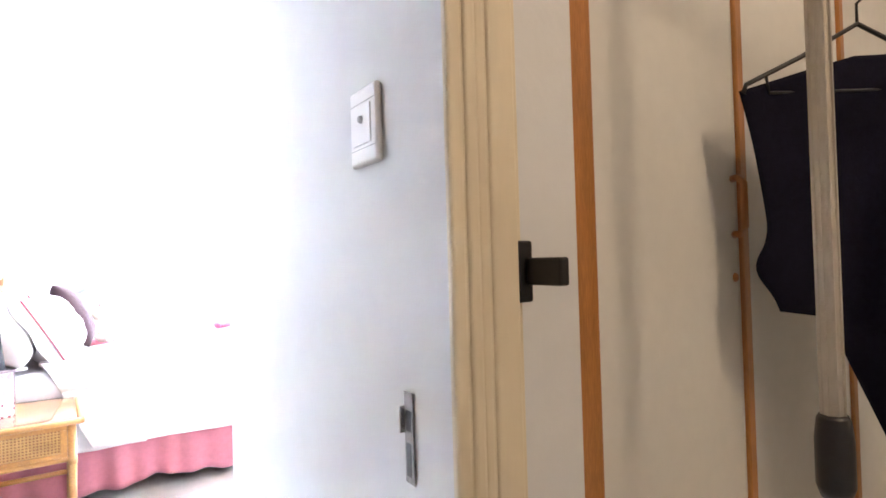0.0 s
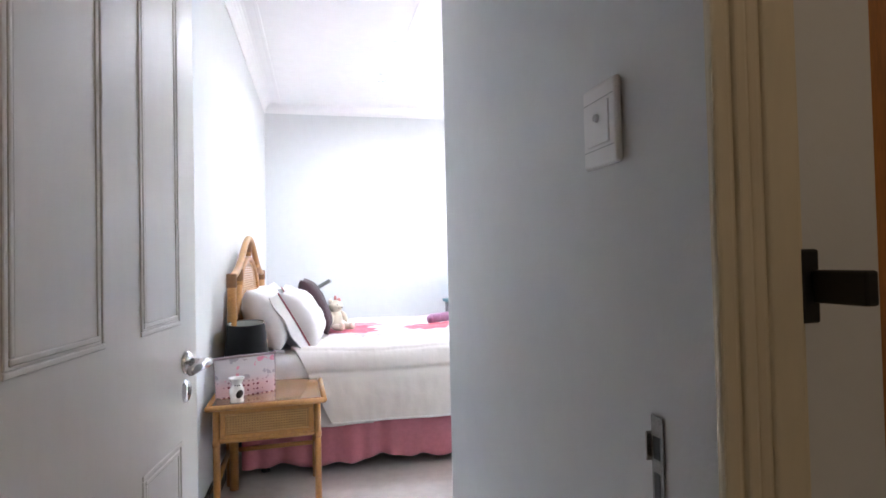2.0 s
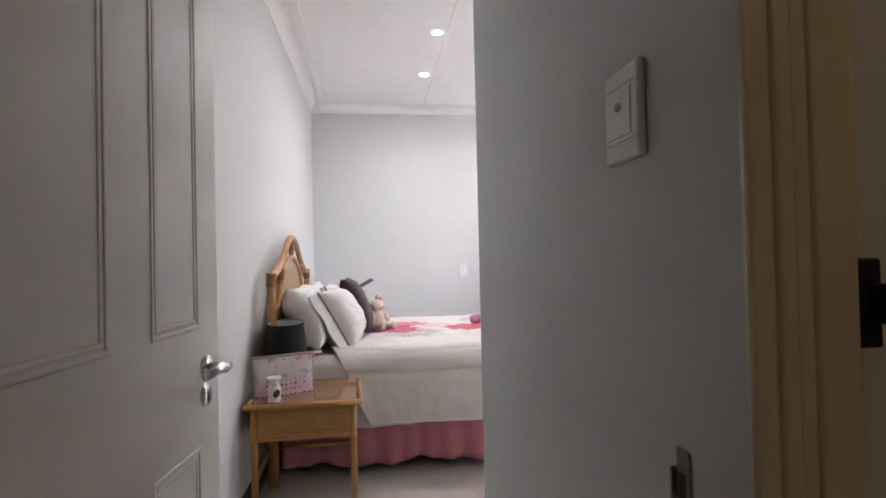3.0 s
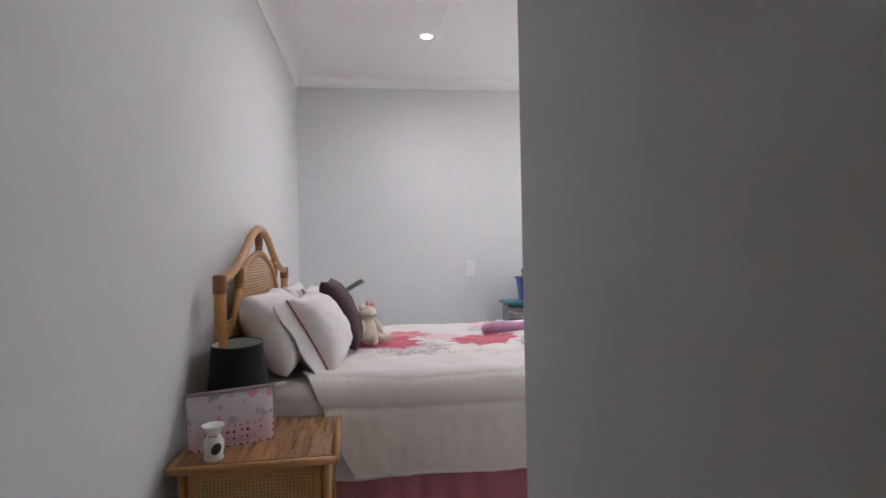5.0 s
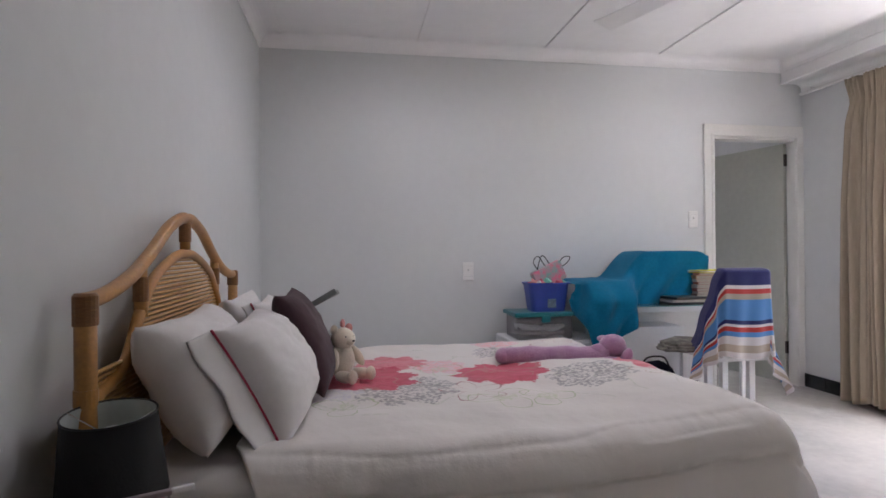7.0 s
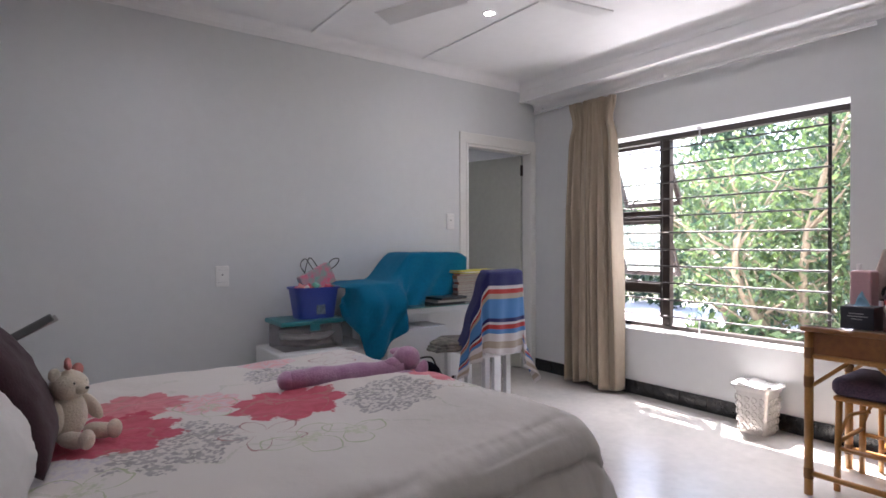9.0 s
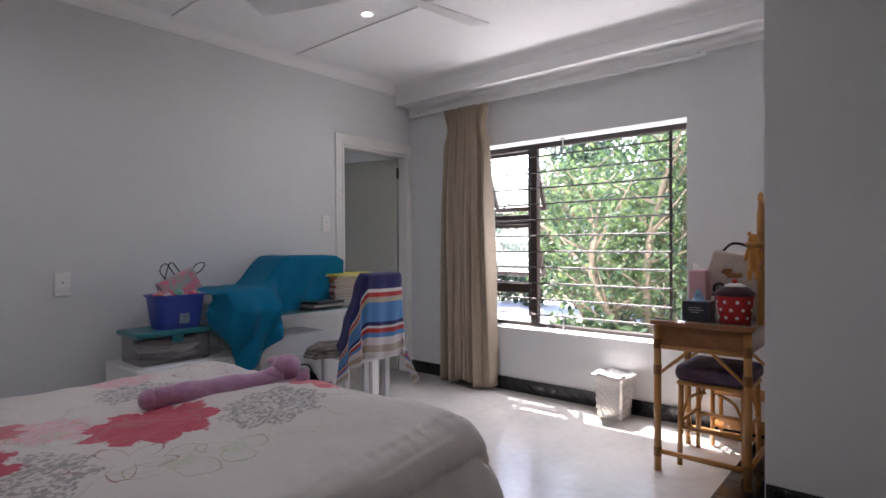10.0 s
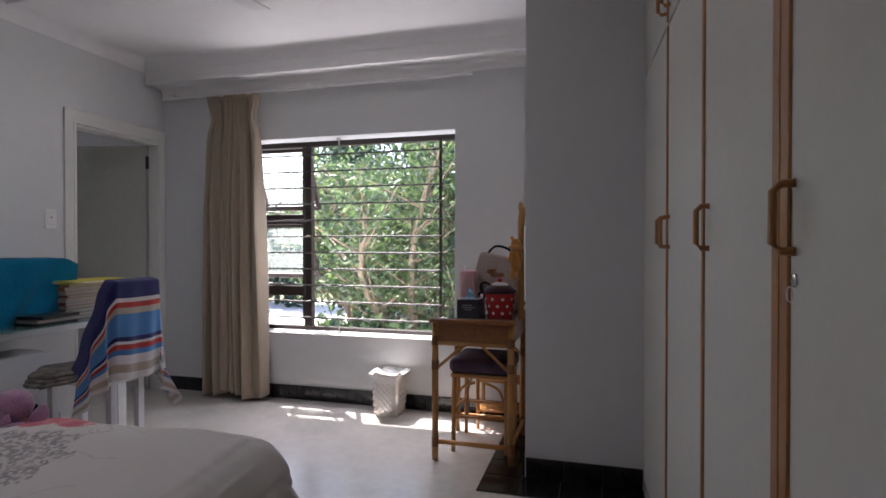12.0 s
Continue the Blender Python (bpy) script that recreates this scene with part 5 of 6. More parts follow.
# ---- desk, boxes and towels along the far wall ----
M_GREENGLASS = mat("sea_green_top", (0.20, 0.36, 0.34), 0.15, vary=0.03, coat=0.5)
desk = thing("desk", (2.86, -0.30, 0), "white desk with a sea-green top edge, crowded with things", "desk")
part("tabletop", box((-0.52, -0.26, 0.700), (0.50, 0.27, 0.735), 0.003), M_WHITE, desk)
part("glass_sheet", box((-0.53, -0.27, 0.7355), (0.505, 0.27, 0.742), 0.002), M_GREENGLASS, desk, "sea-green glass sheet")
part("end_panel", box((-0.51, -0.24, 0.0), (-0.49, 0.26, 0.70), 0.002), M_WHITE, desk)
part("modesty_panel", box((-0.49, 0.02, 0.16), (0.30, 0.036, 0.70), 0.002), M_WHITE, desk)
part("drawer_box", box((-0.49, -0.235, 0.10), (-0.02, 0.02, 0.60), 0.004), M_WHITE, desk)
for x in (0.435,):
    for y in (-0.235, 0.235):
        part("leg", box((x - 0.032, y - 0.014, 0), (x + 0.032, y + 0.014, 0.70), 0.003), M_WHITE, desk)
drw = thing("drawer_unit", (2.0, -0.27, 0), "low white plastic drawer unit under a storage box", "drawers")
part("body", box((-0.34, -0.20, 0.0), (0.30, 0.24, 0.515), 0.012, 3), M_WHITE, drw)
for z in (0.04, 0.20, 0.36):
    part("drawer", box((-0.32, -0.212, z), (0.28, -0.199, z + 0.14), 0.006, 2), M_WHITE, drw)

M_CLEAR = mat("cloudy_clear_plastic", (0.62, 0.60, 0.62), 0.15, vary=0.05, coat=0.4)
M_TEAL = mat("teal_plastic", (0.012, 0.17, 0.20), 0.3, vary=0.05)
tb = thing("storage_box", (1.905, -0.27, 0.515), "cloudy clear storage box with a teal lid", "storage box")
M_CLEAR.node_tree.nodes["Principled BSDF"].inputs["Transmission Weight"].default_value = 0.72
M_CLEAR.node_tree.nodes["Principled BSDF"].inputs["IOR"].default_value = 1.08
part("tub", box((-0.195, -0.14, 0.0), (0.195, 0.14, 0.155), 0.015, 3), M_CLEAR, tb)
M_STUFFED = mat("dusky_folded_cloth", (0.34, 0.25, 0.25), 0.9, vary=0.25, scale=14, second=(0.12, 0.10, 0.12))
for zc, c in ((0.035, M_STUFFED), (0.075, M_PILLOW), (0.112, M_STUFFED)):
    part("folded_cloth", blob((0.01, 0, zc), (0.165, 0.115, 0.026), rough=0.02, seg=24, rings=10), c, tb, "folded cloth inside the box", smooth=True)
part("lid", box((-0.215, -0.155, 0.156), (0.215, 0.155, 0.185), 0.010, 3), M_TEAL, tb, "teal lid with a raised rim")
part("latch", box((-0.03, -0.160, 0.12), (0.03, -0.140, 0.165), 0.003), M_TEAL, tb, "teal latch")
M_PINKCL = mat("pale_pink_cloth", (0.55, 0.30, 0.30), 0.8, vary=0.15, scale=20)
M_BLUEB = mat("blue_plastic", (0.045, 0.09, 0.50), 0.3, vary=0.05)
M_BLUEB.node_tree.nodes["Principled BSDF"].inputs["Transmission Weight"].default_value = 0.35
bk = thing("basket", (1.955, -0.28, 0.7), "royal blue plastic tub filled with small bright things", "tub")


def frustum(w0, d0, w1, d1, h, th=0.004):
    b = bmesh.new()
    n = 32
    def ring(w, d, z):
        out = []
        for k in range(n):
            a = k * math.tau / n
            c, s = math.cos(a), math.sin(a)
            out.append(b.verts.new((w / 2 * math.copysign(abs(c) ** 0.45, c), d / 2 * math.copysign(abs(s) ** 0.45, s), z)))
        return out
    rs = [ring(w0, d0, 0), ring(w1, d1, h), ring(w1 + 0.02, d1 + 0.02, h), ring(w1 + 0.02, d1 + 0.02, h + 0.012), ring(w1 - th * 2, d1 - th * 2, h + 0.010), ring(w0 - th * 2, d0 - th * 2, th)]
    for p, q in zip(rs, rs[1:]):
        for k in range(n):
            b.faces.new((p[k], p[(k + 1) % n], q[(k + 1) % n], q[k]))
    b.faces.new(rs[0][::-1])
    b.faces.new(rs[-1])
    return b


part("tub", frustum(0.24, 0.17, 0.29, 0.21, 0.185), M_BLUEB, bk, smooth=False)
part("label_patch", box((-0.02, -0.100, 0.02), (0.04, -0.092, 0.10), 0.003), mat("printed_patch", (0.30, 0.42, 0.50), 0.5, vary=0.3, scale=40), bk, "faded printed picture patch", m=pose(0, 0, 0, -4, 0, 0))
M_COLOR = [mat("toy_pink", (0.75, 0.14, 0.22), 0.5), mat("toy_mint", (0.22, 0.62, 0.48), 0.5), mat("toy_white", (0.75, 0.75, 0.72), 0.5), mat("toy_coral", (0.75, 0.30, 0.28), 0.5)]
rs = random.Random(4)
for k in range(16):
    c = (1.955 + rs.uniform(-0.11, 0.11), -0.28 + rs.uniform(-0.07, 0.07), 0.872 + rs.uniform(0, 0.035))
    b = box((-0.03, -0.02, -0.012), (0.035, 0.022, 0.016), 0.007, 2)
    part("trinket", b, M_COLOR[k % 4], None, "small bright trinket heaped in the blue tub", "trinket", group="trinkets in the tub", m=pose(*c, rs.uniform(-50, 50), rs.uniform(-50, 50), rs.uniform(0, 180)))
gb = thing("gift_bag", (1.99, -0.29, 0.90), "clear gift bag with a coloured print and black cord loops", "gift bag", rz=5)
M_PRINT = mat("mint_pink_print", (0.80, 0.12, 0.24), 0.3, vary=0.1, scale=22, second=(0.08, 0.50, 0.42), fine=0.2)
part("bag", box((-0.115, -0.03, -0.02), (0.115, 0.03, 0.115), 0.010, 2), M_PRINT, gb, m=pose(0, 0, 0, 0, -24, 0))
loop = spline([(-0.06, 0, 0.04), (-0.13, 0, 0.13), (-0.09, 0.01, 0.175), (-0.03, 0.01, 0.10), (0.03, 0, 0.09), (0.09, 0, 0.165), (0.145, 0, 0.17), (0.11, 0, 0.12), (-0.02, 0, 0.06)], 6)
part("cord", tube(loop, 0.0035, 6), M_BLACK, gb, "looped black cord handle", smooth=True)
loop = spline([(-0.10, 0.02, 0.05), (-0.06, 0.02, 0.18), (0.0, 0.02, 0.12), (0.05, 0.02, 0.05)], 6)
part("cord", tube(loop, 0.0035, 6), M_BLACK, gb, "looped black cord handle", smooth=True)

# blue towel over two cases on the desk
M_TOWEL = mat("blue_terry_towel", (0.004, 0.175, 0.31), 0.95, vary=0.12, scale=7, bump=0.7, bump_scale=260, sheen=0.08, second=(0.003, 0.12, 0.23), spec=0.1)
case = thing("machine_case", (2.80, -0.22, 0.742), "covered machine standing on the desk under the blue towel", "machine")
part("shell", box((-0.06, -0.13, 0), (0.24, 0.17, 0.335), 0.02), M_PLASTIC, case)
case = thing("low_case", (2.38, -0.22, 0.742), "low covered case on the desk under the blue towel", "case")
part("shell", box((-0.04, -0.13, 0), (0.16, 0.17, 0.15), 0.02), M_PLASTIC, case)


def smooth(a, b, x):
    t = min(1, max(0, (x - a) / (b - a)))
    return t * t * (3 - 2 * t)


def towel_point(u, v):
    x = 2.10 + u * 1.03
    top = 0.905 + 0.195 * smooth(2.42, 2.66, x) - 0.03 * smooth(3.05, 3.13, x) - 0.02 * smooth(2.2, 2.11, x)
    hem = 0.80
    if x < 2.21:
        hem = 0.80 - 0.33 * min(1, max(0, (x - 2.10) / 0.09))
    elif x < 2.64:
        hem = 0.47 + 0.29 * min(1, max(0, (x - 2.25) / 0.37))
    else:
        hem = 0.75 + 0.01 * math.sin(x * 20)
    w = v * 1.0
    fold = 0.016 * noise.noise(Vector((x * 7 + v * 2, v * 1.5, 2))) + 0.012 * math.sin((x + 0.35 * v) * 32) * smooth(0.35, 0.8, v)
    if w < 0.25:
        y = -0.05 - 0.30 * (w / 0.25)
        z = top + 0.006 * noise.noise(Vector((x * 9, w * 9, 0)))
    else:
        q = (w - 0.25) / 0.75
        r = min(1, q / 0.08)
        z = top - 0.022 * (1 - math.cos(r * math.pi / 2)) - q * (top - hem)
        y = -0.372 - fold - (0.225 + 0.018 * math.sin(x * 30 + z * 5)) * (1 - smooth(0.765, 1.01, z)) * (1 - 0.93 * smooth(0.62, 0.73, hem))
    return (x + 0.02 * math.sin(v * 5) * (1 - u), y - 0.012, z)


tw = thing("blue_towel", (0, 0, 0), "bright blue terry towel thrown over cases on the desk", "towel")
part("cloth", sheet(towel_point, 130, 90, 0.006), M_TOWEL, tw, smooth=True)

# books and folders
M_PAPER = mat("paper_edges", (0.60, 0.55, 0.48), 0.8, vary=0.15, scale=60, stretch=(1, 1, 12))
tints = [(0.05, 0.07, 0.16), (0.30, 0.32, 0.36), (0.16, 0.10, 0.09), (0.42, 0.36, 0.30), (0.26, 0.06, 0.05), (0.50, 0.44, 0.40), (0.34, 0.10, 0.06), (0.58, 0.50, 0.42), (0.40, 0.20, 0.10), (0.62, 0.30, 0.24)]
zz = 0.742
for k, c in enumerate(tints):
    h = 0.017 + 0.004 * (k % 3)
    bk2 = thing("book", (3.14 + 0.008 * math.sin(k * 2.3), -0.36 + 0.006 * math.cos(k * 1.7), zz), "flat-lying exercise book in a tall stack on the desk", "book", group="stack of books", rz=4 * math.sin(k * 3.1))
    cov = mat("book_cover", c, 0.5, vary=0.05)
    part("page_block", box((-0.144, -0.098, 0.002), (0.144, 0.096, h - 0.002)), M_PAPER, bk2, "paper page block")
    for z0 in (0.0, h - 0.002):
        part("cover", box((-0.147, -0.101, z0), (0.147, 0.1, z0 + 0.0018)), cov, bk2)
    part("spine", box((-0.149, -0.101, 0.0), (-0.1455, 0.1, h)), cov, bk2)
    zz += h + 0.0005
M_YEL = mat("yellow_folder", (0.72, 0.62, 0.02), 0.45, vary=0.05)
for k, (rz, cc2) in enumerate(((6, M_YEL), (12, M_PILLOW), (-3, M_YEL))):
    fo = thing("folder", (3.19, -0.40, zz), "thin plastic folder lying on the book stack", "folder", rz=rz)
    part("cover", box((-0.215, -0.125, 0), (0.20, 0.115, 0.006), 0.002), cc2, fo)
    zz += 0.0065
for k, c in enumerate(((0.03, 0.025, 0.025), (0.14, 0.07, 0.035), (0.02, 0.02, 0.02))):
    bk2 = thing("book", (2.86 + 0.01 * k, -0.47, 0.742 + k * 0.018), "dark hard-cover book lying at the front edge of the desk", "book", rz=-6 + 7 * k)
    part("page_block", box((-0.125, -0.082, 0.0), (0.125, 0.082, 0.015), 0.002), M_PAPER if k == 1 else M_BLACK, bk2)
    part("cover", box((-0.13, -0.085, 0.0152), (0.13, 0.085, 0.0172)), mat("dark_cover", c, 0.35), bk2)

# chair with a striped towel
chair = thing("chair", (2.92, -0.80, 0), "white wooden chair with things on its seat", "chair")
for x in (-0.128, 0.050):
    part("back_post", box((x - 0.020, -0.218, 0), (x + 0.020, -0.182, 0.955), 0.004), M_WHITE, chair)
    part("front_leg", box((x - 0.020, 0.180, 0), (x + 0.020, 0.218, 0.45), 0.004), M_WHITE, chair)
part("seat", box((-0.19, -0.22, 0.45), (0.19, 0.23, 0.475), 0.008, 3), M_WHITE, chair)
part("top_rail", box((-0.148, -0.215, 0.90), (0.148, -0.185, 0.985), 0.008, 3), M_WHITE, chair)
part("mid_rail", box((-0.14, -0.21, 0.68), (0.14, -0.19, 0.73), 0.004), M_WHITE, chair)


def stripes():
    m = bpy.data.materials.new("striped_towel_cloth")
    m.use_nodes = True
    nt = m.node_tree
    n, l = nt.nodes, nt.links
    p = n["Principled BSDF"]
    p.inputs["Roughness"].default_value = 0.92
    p.inputs["Sheen Weight"].default_value = 0.3
    uv = n.new("ShaderNodeAttribute")
    uv.attribute_name = "along"
    ramp = n.new("ShaderNodeValToRGB")
    ramp.color_ramp.interpolation = "CONSTANT"
    NAVY, RED, BLUE, SAND, WHITE = (0.012, 0.014, 0.11), (0.48, 0.035, 0.025), (0.075, 0.235, 0.52), (0.46, 0.38, 0.29), (0.68, 0.64, 0.62)
    rows = [(0.0, NAVY), (0.235, WHITE), (0.275, RED), (0.325, SAND), (0.385, BLUE), (0.605, NAVY), (0.645, WHITE), (0.675, RED), (0.725, BLUE), (0.775, WHITE), (0.86, SAND), (0.94, WHITE)]
    els = ramp.color_ramp.elements
    els[0].position, els[0].color = rows[0][0], (*rows[0][1], 1)
    els[1].position, els[1].color = rows[1][0], (*rows[1][1], 1)
    for pos, c in rows[2:]:
        e = els.new(pos)
        e.color = (*c, 1)
    l.new(uv.outputs["Fac"], ramp.inputs[0])
    l.new(ramp.outputs[0], p.inputs["Base Color"])
    tc = n.new("ShaderNodeTexCoord")
    bn = n.new("ShaderNodeTexNoise")
    bn.inputs["Scale"].default_value = 260
    l.new(tc.outputs["Object"], bn.inputs[0])
    bp = n.new("ShaderNodeBump")
    bp.inputs["Strength"].default_value = 0.6
    bp.inputs["Distance"].default_value = 0.003
    l.new(bn.outputs[0], bp.inputs["Height"])
    l.new(bp.outputs[0], p.inputs["Normal"])
    return m


def striped_point(u, v):
    """Hangs over the chair back: a flat middle and two falling side wings."""
    s = (u - 0.5) * 0.90
    half = 0.148
    fx = min(half, max(-half, s))
    ex = abs(s) - half if abs(s) > half else 0.0
    sg = 1 if s > 0 else -1
    L = v * 0.545
    spread = (0.36 + 0.14 * v) if sg < 0 else (0.12 + 0.14 * v)
    x = fx + sg * (0.010 * smooth(0, 0.05, ex) + ex * spread) - (0.075 * v * math.sin(math.pi * min(1.0, ex / 0.22)) if sg > 0 else 0.0)
    y = -0.251 - 0.02 * v + ex * ((0.34 if sg < 0 else 0.50) * (1 - v) + (0.26 if sg < 0 else -0.05) * v)
    y += 0.026 * math.sin(ex * 46) * (0.3 + v)
    if L < 0.05:
        y += 0.07 * (1 - L / 0.05) ** 1.5
        z = 1.005 - 0.018 * (L / 0.05) ** 2
    else:
        z = 0.987 - (L - 0.05)
    z -= (1.60 - (1.05 if sg < 0 else 0.75) * v) * ex
    y += 0.010 * math.sin(s * 50 + v * 3) * v
    z += 0.018 * math.sin(u * 9) * v
    return (2.92 + x * (1 + 0.08 * v), -0.80 + y, z)


st = thing("striped_towel", (0, 0, 0), "navy, red, sky-blue and sand striped towel hung over the chair back", "towel")
nu, nv2 = 60, 60
bm = bmesh.new()
lay = bm.verts.layers.float.new("along")
g = []
for i in range(nu + 1):
    g.append([])
    for j in range(nv2 + 1):
        w = bm.verts.new(striped_point(i / nu, j / nv2))
        w[lay] = j / nv2
        g[-1].append(w)
for i in range(nu):
    for j in range(nv2):
        bm.faces.new((g[i][j], g[i + 1][j], g[i + 1][j + 1], g[i][j + 1]))
part("cloth", bm, stripes(), st, smooth=True)
M_KNIT = mat("grey_patterned_knit", (0.36, 0.33, 0.28), 0.9, vary=0.2, scale=19, bump=0.5, bump_scale=120, second=(0.022, 0.02, 0.02), fine=0.25)
b = bmesh.new()
for k in range(3):
    join(b, sheet(lambda u, v: (-0.43 + 0.51 * u + 0.02 * k, -0.13 + 0.01 * k + (0.12 + 0.18 * min(1.0, u * 2.5)) * v, 0.489 + 0.030 * (1 - u) + k * 0.016 + 0.018 * (1 - abs(2 * u - 1) ** 3) * (1 - abs(2 * v - 1) ** 4) + 0.004 * noise.noise(Vector((u * 6, v * 6, k)))), 24, 16, 0.014))
part("folded_jersey", b, M_KNIT, None, "folded grey patterned jersey lying on the chair seat", "jersey", smooth=True, m=pose(2.90, -0.80, 0))
bagb = thing("shoulder_bag", (2.55, -0.66, 0), "soft black bag standing on the floor by the desk", "bag")
part("body", blob((0, 0, 0.20), (0.17, 0.10, 0.20), rough=0.012, seg=24, rings=16), M_NAVY, bagb, smooth=True)
part("strap", tube(spline([(-0.10, 0, 0.36), (-0.05, 0, 0.42), (0.06, 0, 0.42), (0.10, 0, 0.36)], 5), 0.006, 8), M_BLACK, bagb, smooth=True)

# ---- waste bin ----
M_SILVER = mat("pearl_white_plastic", (0.80, 0.77, 0.73), 0.22, metal=0.45, vary=0.04, coat=0.3)
bn_ = thing("waste_bin", (4.11, -2.04, 0), "pearl white pierced plastic waste bin against the wall", "waste bin")
part("inner_wall", frustum(0.165, 0.165, 0.205, 0.205, 0.27), M_SILVER, bn_, "pearl white tapered body")
b = bmesh.new()
for side in range(4):
    for r in range(5):
        for c in range(4):
            z = 0.035 + r * 0.044
            wdt = 0.165 + 0.04 * z / 0.27
            x = (c - 1.5) * wdt * 0.22
            pts = [(x + 0.014 * math.cos(a), -wdt / 2 - 0.002, z + 0.017 * math.sin(a)) for a in [i * math.tau / 10 for i in range(10)]]
            t2 = tube(pts, 0.0040, 5, closed=True)
            bmesh.ops.transform(t2, matrix=pose(0, 0, 0, 0, 0, side * 90), verts=t2.verts)
            join(b, t2)
tagged(part("scroll_relief", b, M_SILVER, bn_, "raised scroll relief"), kind="stuff")
part("rim", frustum(0.222, 0.222, 0.235, 0.235, 0.022), M_SILVER, bn_, "wide turned rim", m=pose(0, 0, 0.262))
M_LINER = mat("white_bin_liner", (0.75, 0.74, 0.72), 0.35, vary=0.03, bump=0.6, bump_scale=25)
part("liner", sheet(lambda u, v: (0.112 * (1 - v * 0.75) * math.copysign(abs(math.cos(u * math.tau)) ** 0.5, math.cos(u * math.tau)), 0.112 * (1 - v * 0.75) * math.copysign(abs(math.sin(u * math.tau)) ** 0.5, math.sin(u * math.tau)), 0.297 + 0.012 * math.sin(u * 31) * (1 - v) - 0.04 * v), 60, 8), M_LINER, bn_, "crumpled white liner", smooth=True)

# ---- dressing table, stool, mirror and what stands on it ----
dt = thing("dressing_table", (3.66, -2.79, 0), "rattan dressing table with a solid brown apron and bound joints", "dressing table")
M_RWOOD = mat("honey_brown_wood", (0.36, 0.145, 0.035), 0.35, vary=0.13, scale=5, stretch=(1, 8, 8), bump=0.1, bump_scale=50, coat=0.3, second=(0.20, 0.08, 0.025))
TX, TY = 0.27, 0.235
part("tabletop", box((-TX - 0.02, -TY - 0.01, 0.760), (TX + 0.02, TY, 0.784), 0.006, 2), M_RWOOD, dt)
part("glass_sheet", box((-TX, -TY + 0.01, 0.7842), (TX, TY - 0.015, 0.789), 0.002), mat("glass_over_wood", (0.20, 0.17, 0.14), 0.04, vary=0.05, coat=1.0), dt, "glass sheet on the top")
part("apron", box((-TX + 0.02, -TY + 0.02, 0.645), (-TX + 0.035, TY - 0.03, 0.760), 0.002), M_RWOOD, dt, "brown side apron")
part("apron", box((TX - 0.035, -TY + 0.02, 0.645), (TX - 0.02, TY - 0.03, 0.760), 0.002), M_RWOOD, dt)
part("drawer_front", box((-TX + 0.03, TY - 0.045, 0.645), (TX - 0.03, TY - 0.028, 0.760), 0.002), M_RWOOD, dt)
part("back_rail", box((-TX + 0.03, -TY + 0.02, 0.645), (TX - 0.03, -TY + 0.035, 0.760), 0.002), M_RWOOD, dt)
for sx in (-1, 1):
    for sy in (-1, 1):
        lx, ly = sx * (TX - 0.02), sy * (TY - 0.025) - (0.0 if sy > 0 else 0.0)
        part("leg", tube([(lx, ly, 0), (lx, ly, 0.76)], 0.0185, 12), M_BAMBOO, dt, smooth=True)
        for z in (0.075, 0.50, 0.635):
            part("binding", tube([(lx, ly, z), (lx, ly, z + 0.05)], 0.0208, 12), M_BIND, dt, "dark wound cane binding")
    lx = sx * (TX - 0.02)
    part("stretcher", tube([(lx, -TY + 0.025, 0.10), (lx, TY - 0.025, 0.10)], 0.013, 10), M_BAMBOO, dt, smooth=True)
    part("apron_rail", tube([(lx, -TY + 0.025, 0.645), (lx, TY - 0.025, 0.645)], 0.012, 10), M_BAMBOO, dt, smooth=True)
    for sy in (-1, 1):
        part("brace", tube([(lx, sy * (TY - 0.03), 0.50), (lx, sy * 0.05, 0.64)], 0.0085, 8), M_BAMBOO, dt, smooth=True)
part("rear_stretcher", tube([(-TX + 0.02, -TY + 0.025, 0.10), (TX - 0.02, -TY + 0.025, 0.10)], 0.013, 10), M_BAMBOO, dt, smooth=True)

M_CUSH = mat("dark_floral_cushion", (0.16, 0.10, 0.15), 0.8, vary=0.25, scale=14, bump=0.3, bump_scale=150, second=(0.03, 0.025, 0.055))
sl = thing("stool", (3.72, -2.80, 0), "rattan stool with a dark padded seat pushed under the table", "stool")
for sx in (-1, 1):
    for sy in (-1, 1):
        part("leg", tube([(sx * 0.165, sy * 0.155, 0), (sx * 0.155, sy * 0.150, 0.43)], 0.014, 10), M_BAMBOO, sl, smooth=True)
        part("brace", tube(spline([(sx * 0.160, sy * 0.150, 0.25), (sx * 0.155, sy * 0.11, 0.36), (sx * 0.155, sy * 0.03, 0.40)], 5), 0.008, 8), M_BAMBOO, sl, smooth=True)
    part("stretcher", tube([(sx * 0.162, -0.152, 0.20), (sx * 0.162, 0.152, 0.20)], 0.010, 8), M_BAMBOO, sl, smooth=True)
    part("stretcher", tube([(-0.162, sx * 0.152, 0.23), (0.162, sx * 0.152, 0.23)], 0.010, 8), M_BAMBOO, sl, smooth=True)
part("seat_frame", box((-0.175, -0.17, 0.425), (0.175, 0.17, 0.448), 0.008, 3), M_BAMBOO, sl)
part("cushion", box((-0.185, -0.18, 0.449), (0.185, 0.18, 0.535), 0.035, 5), M_CUSH, sl, "dark floral padded seat", smooth=True)

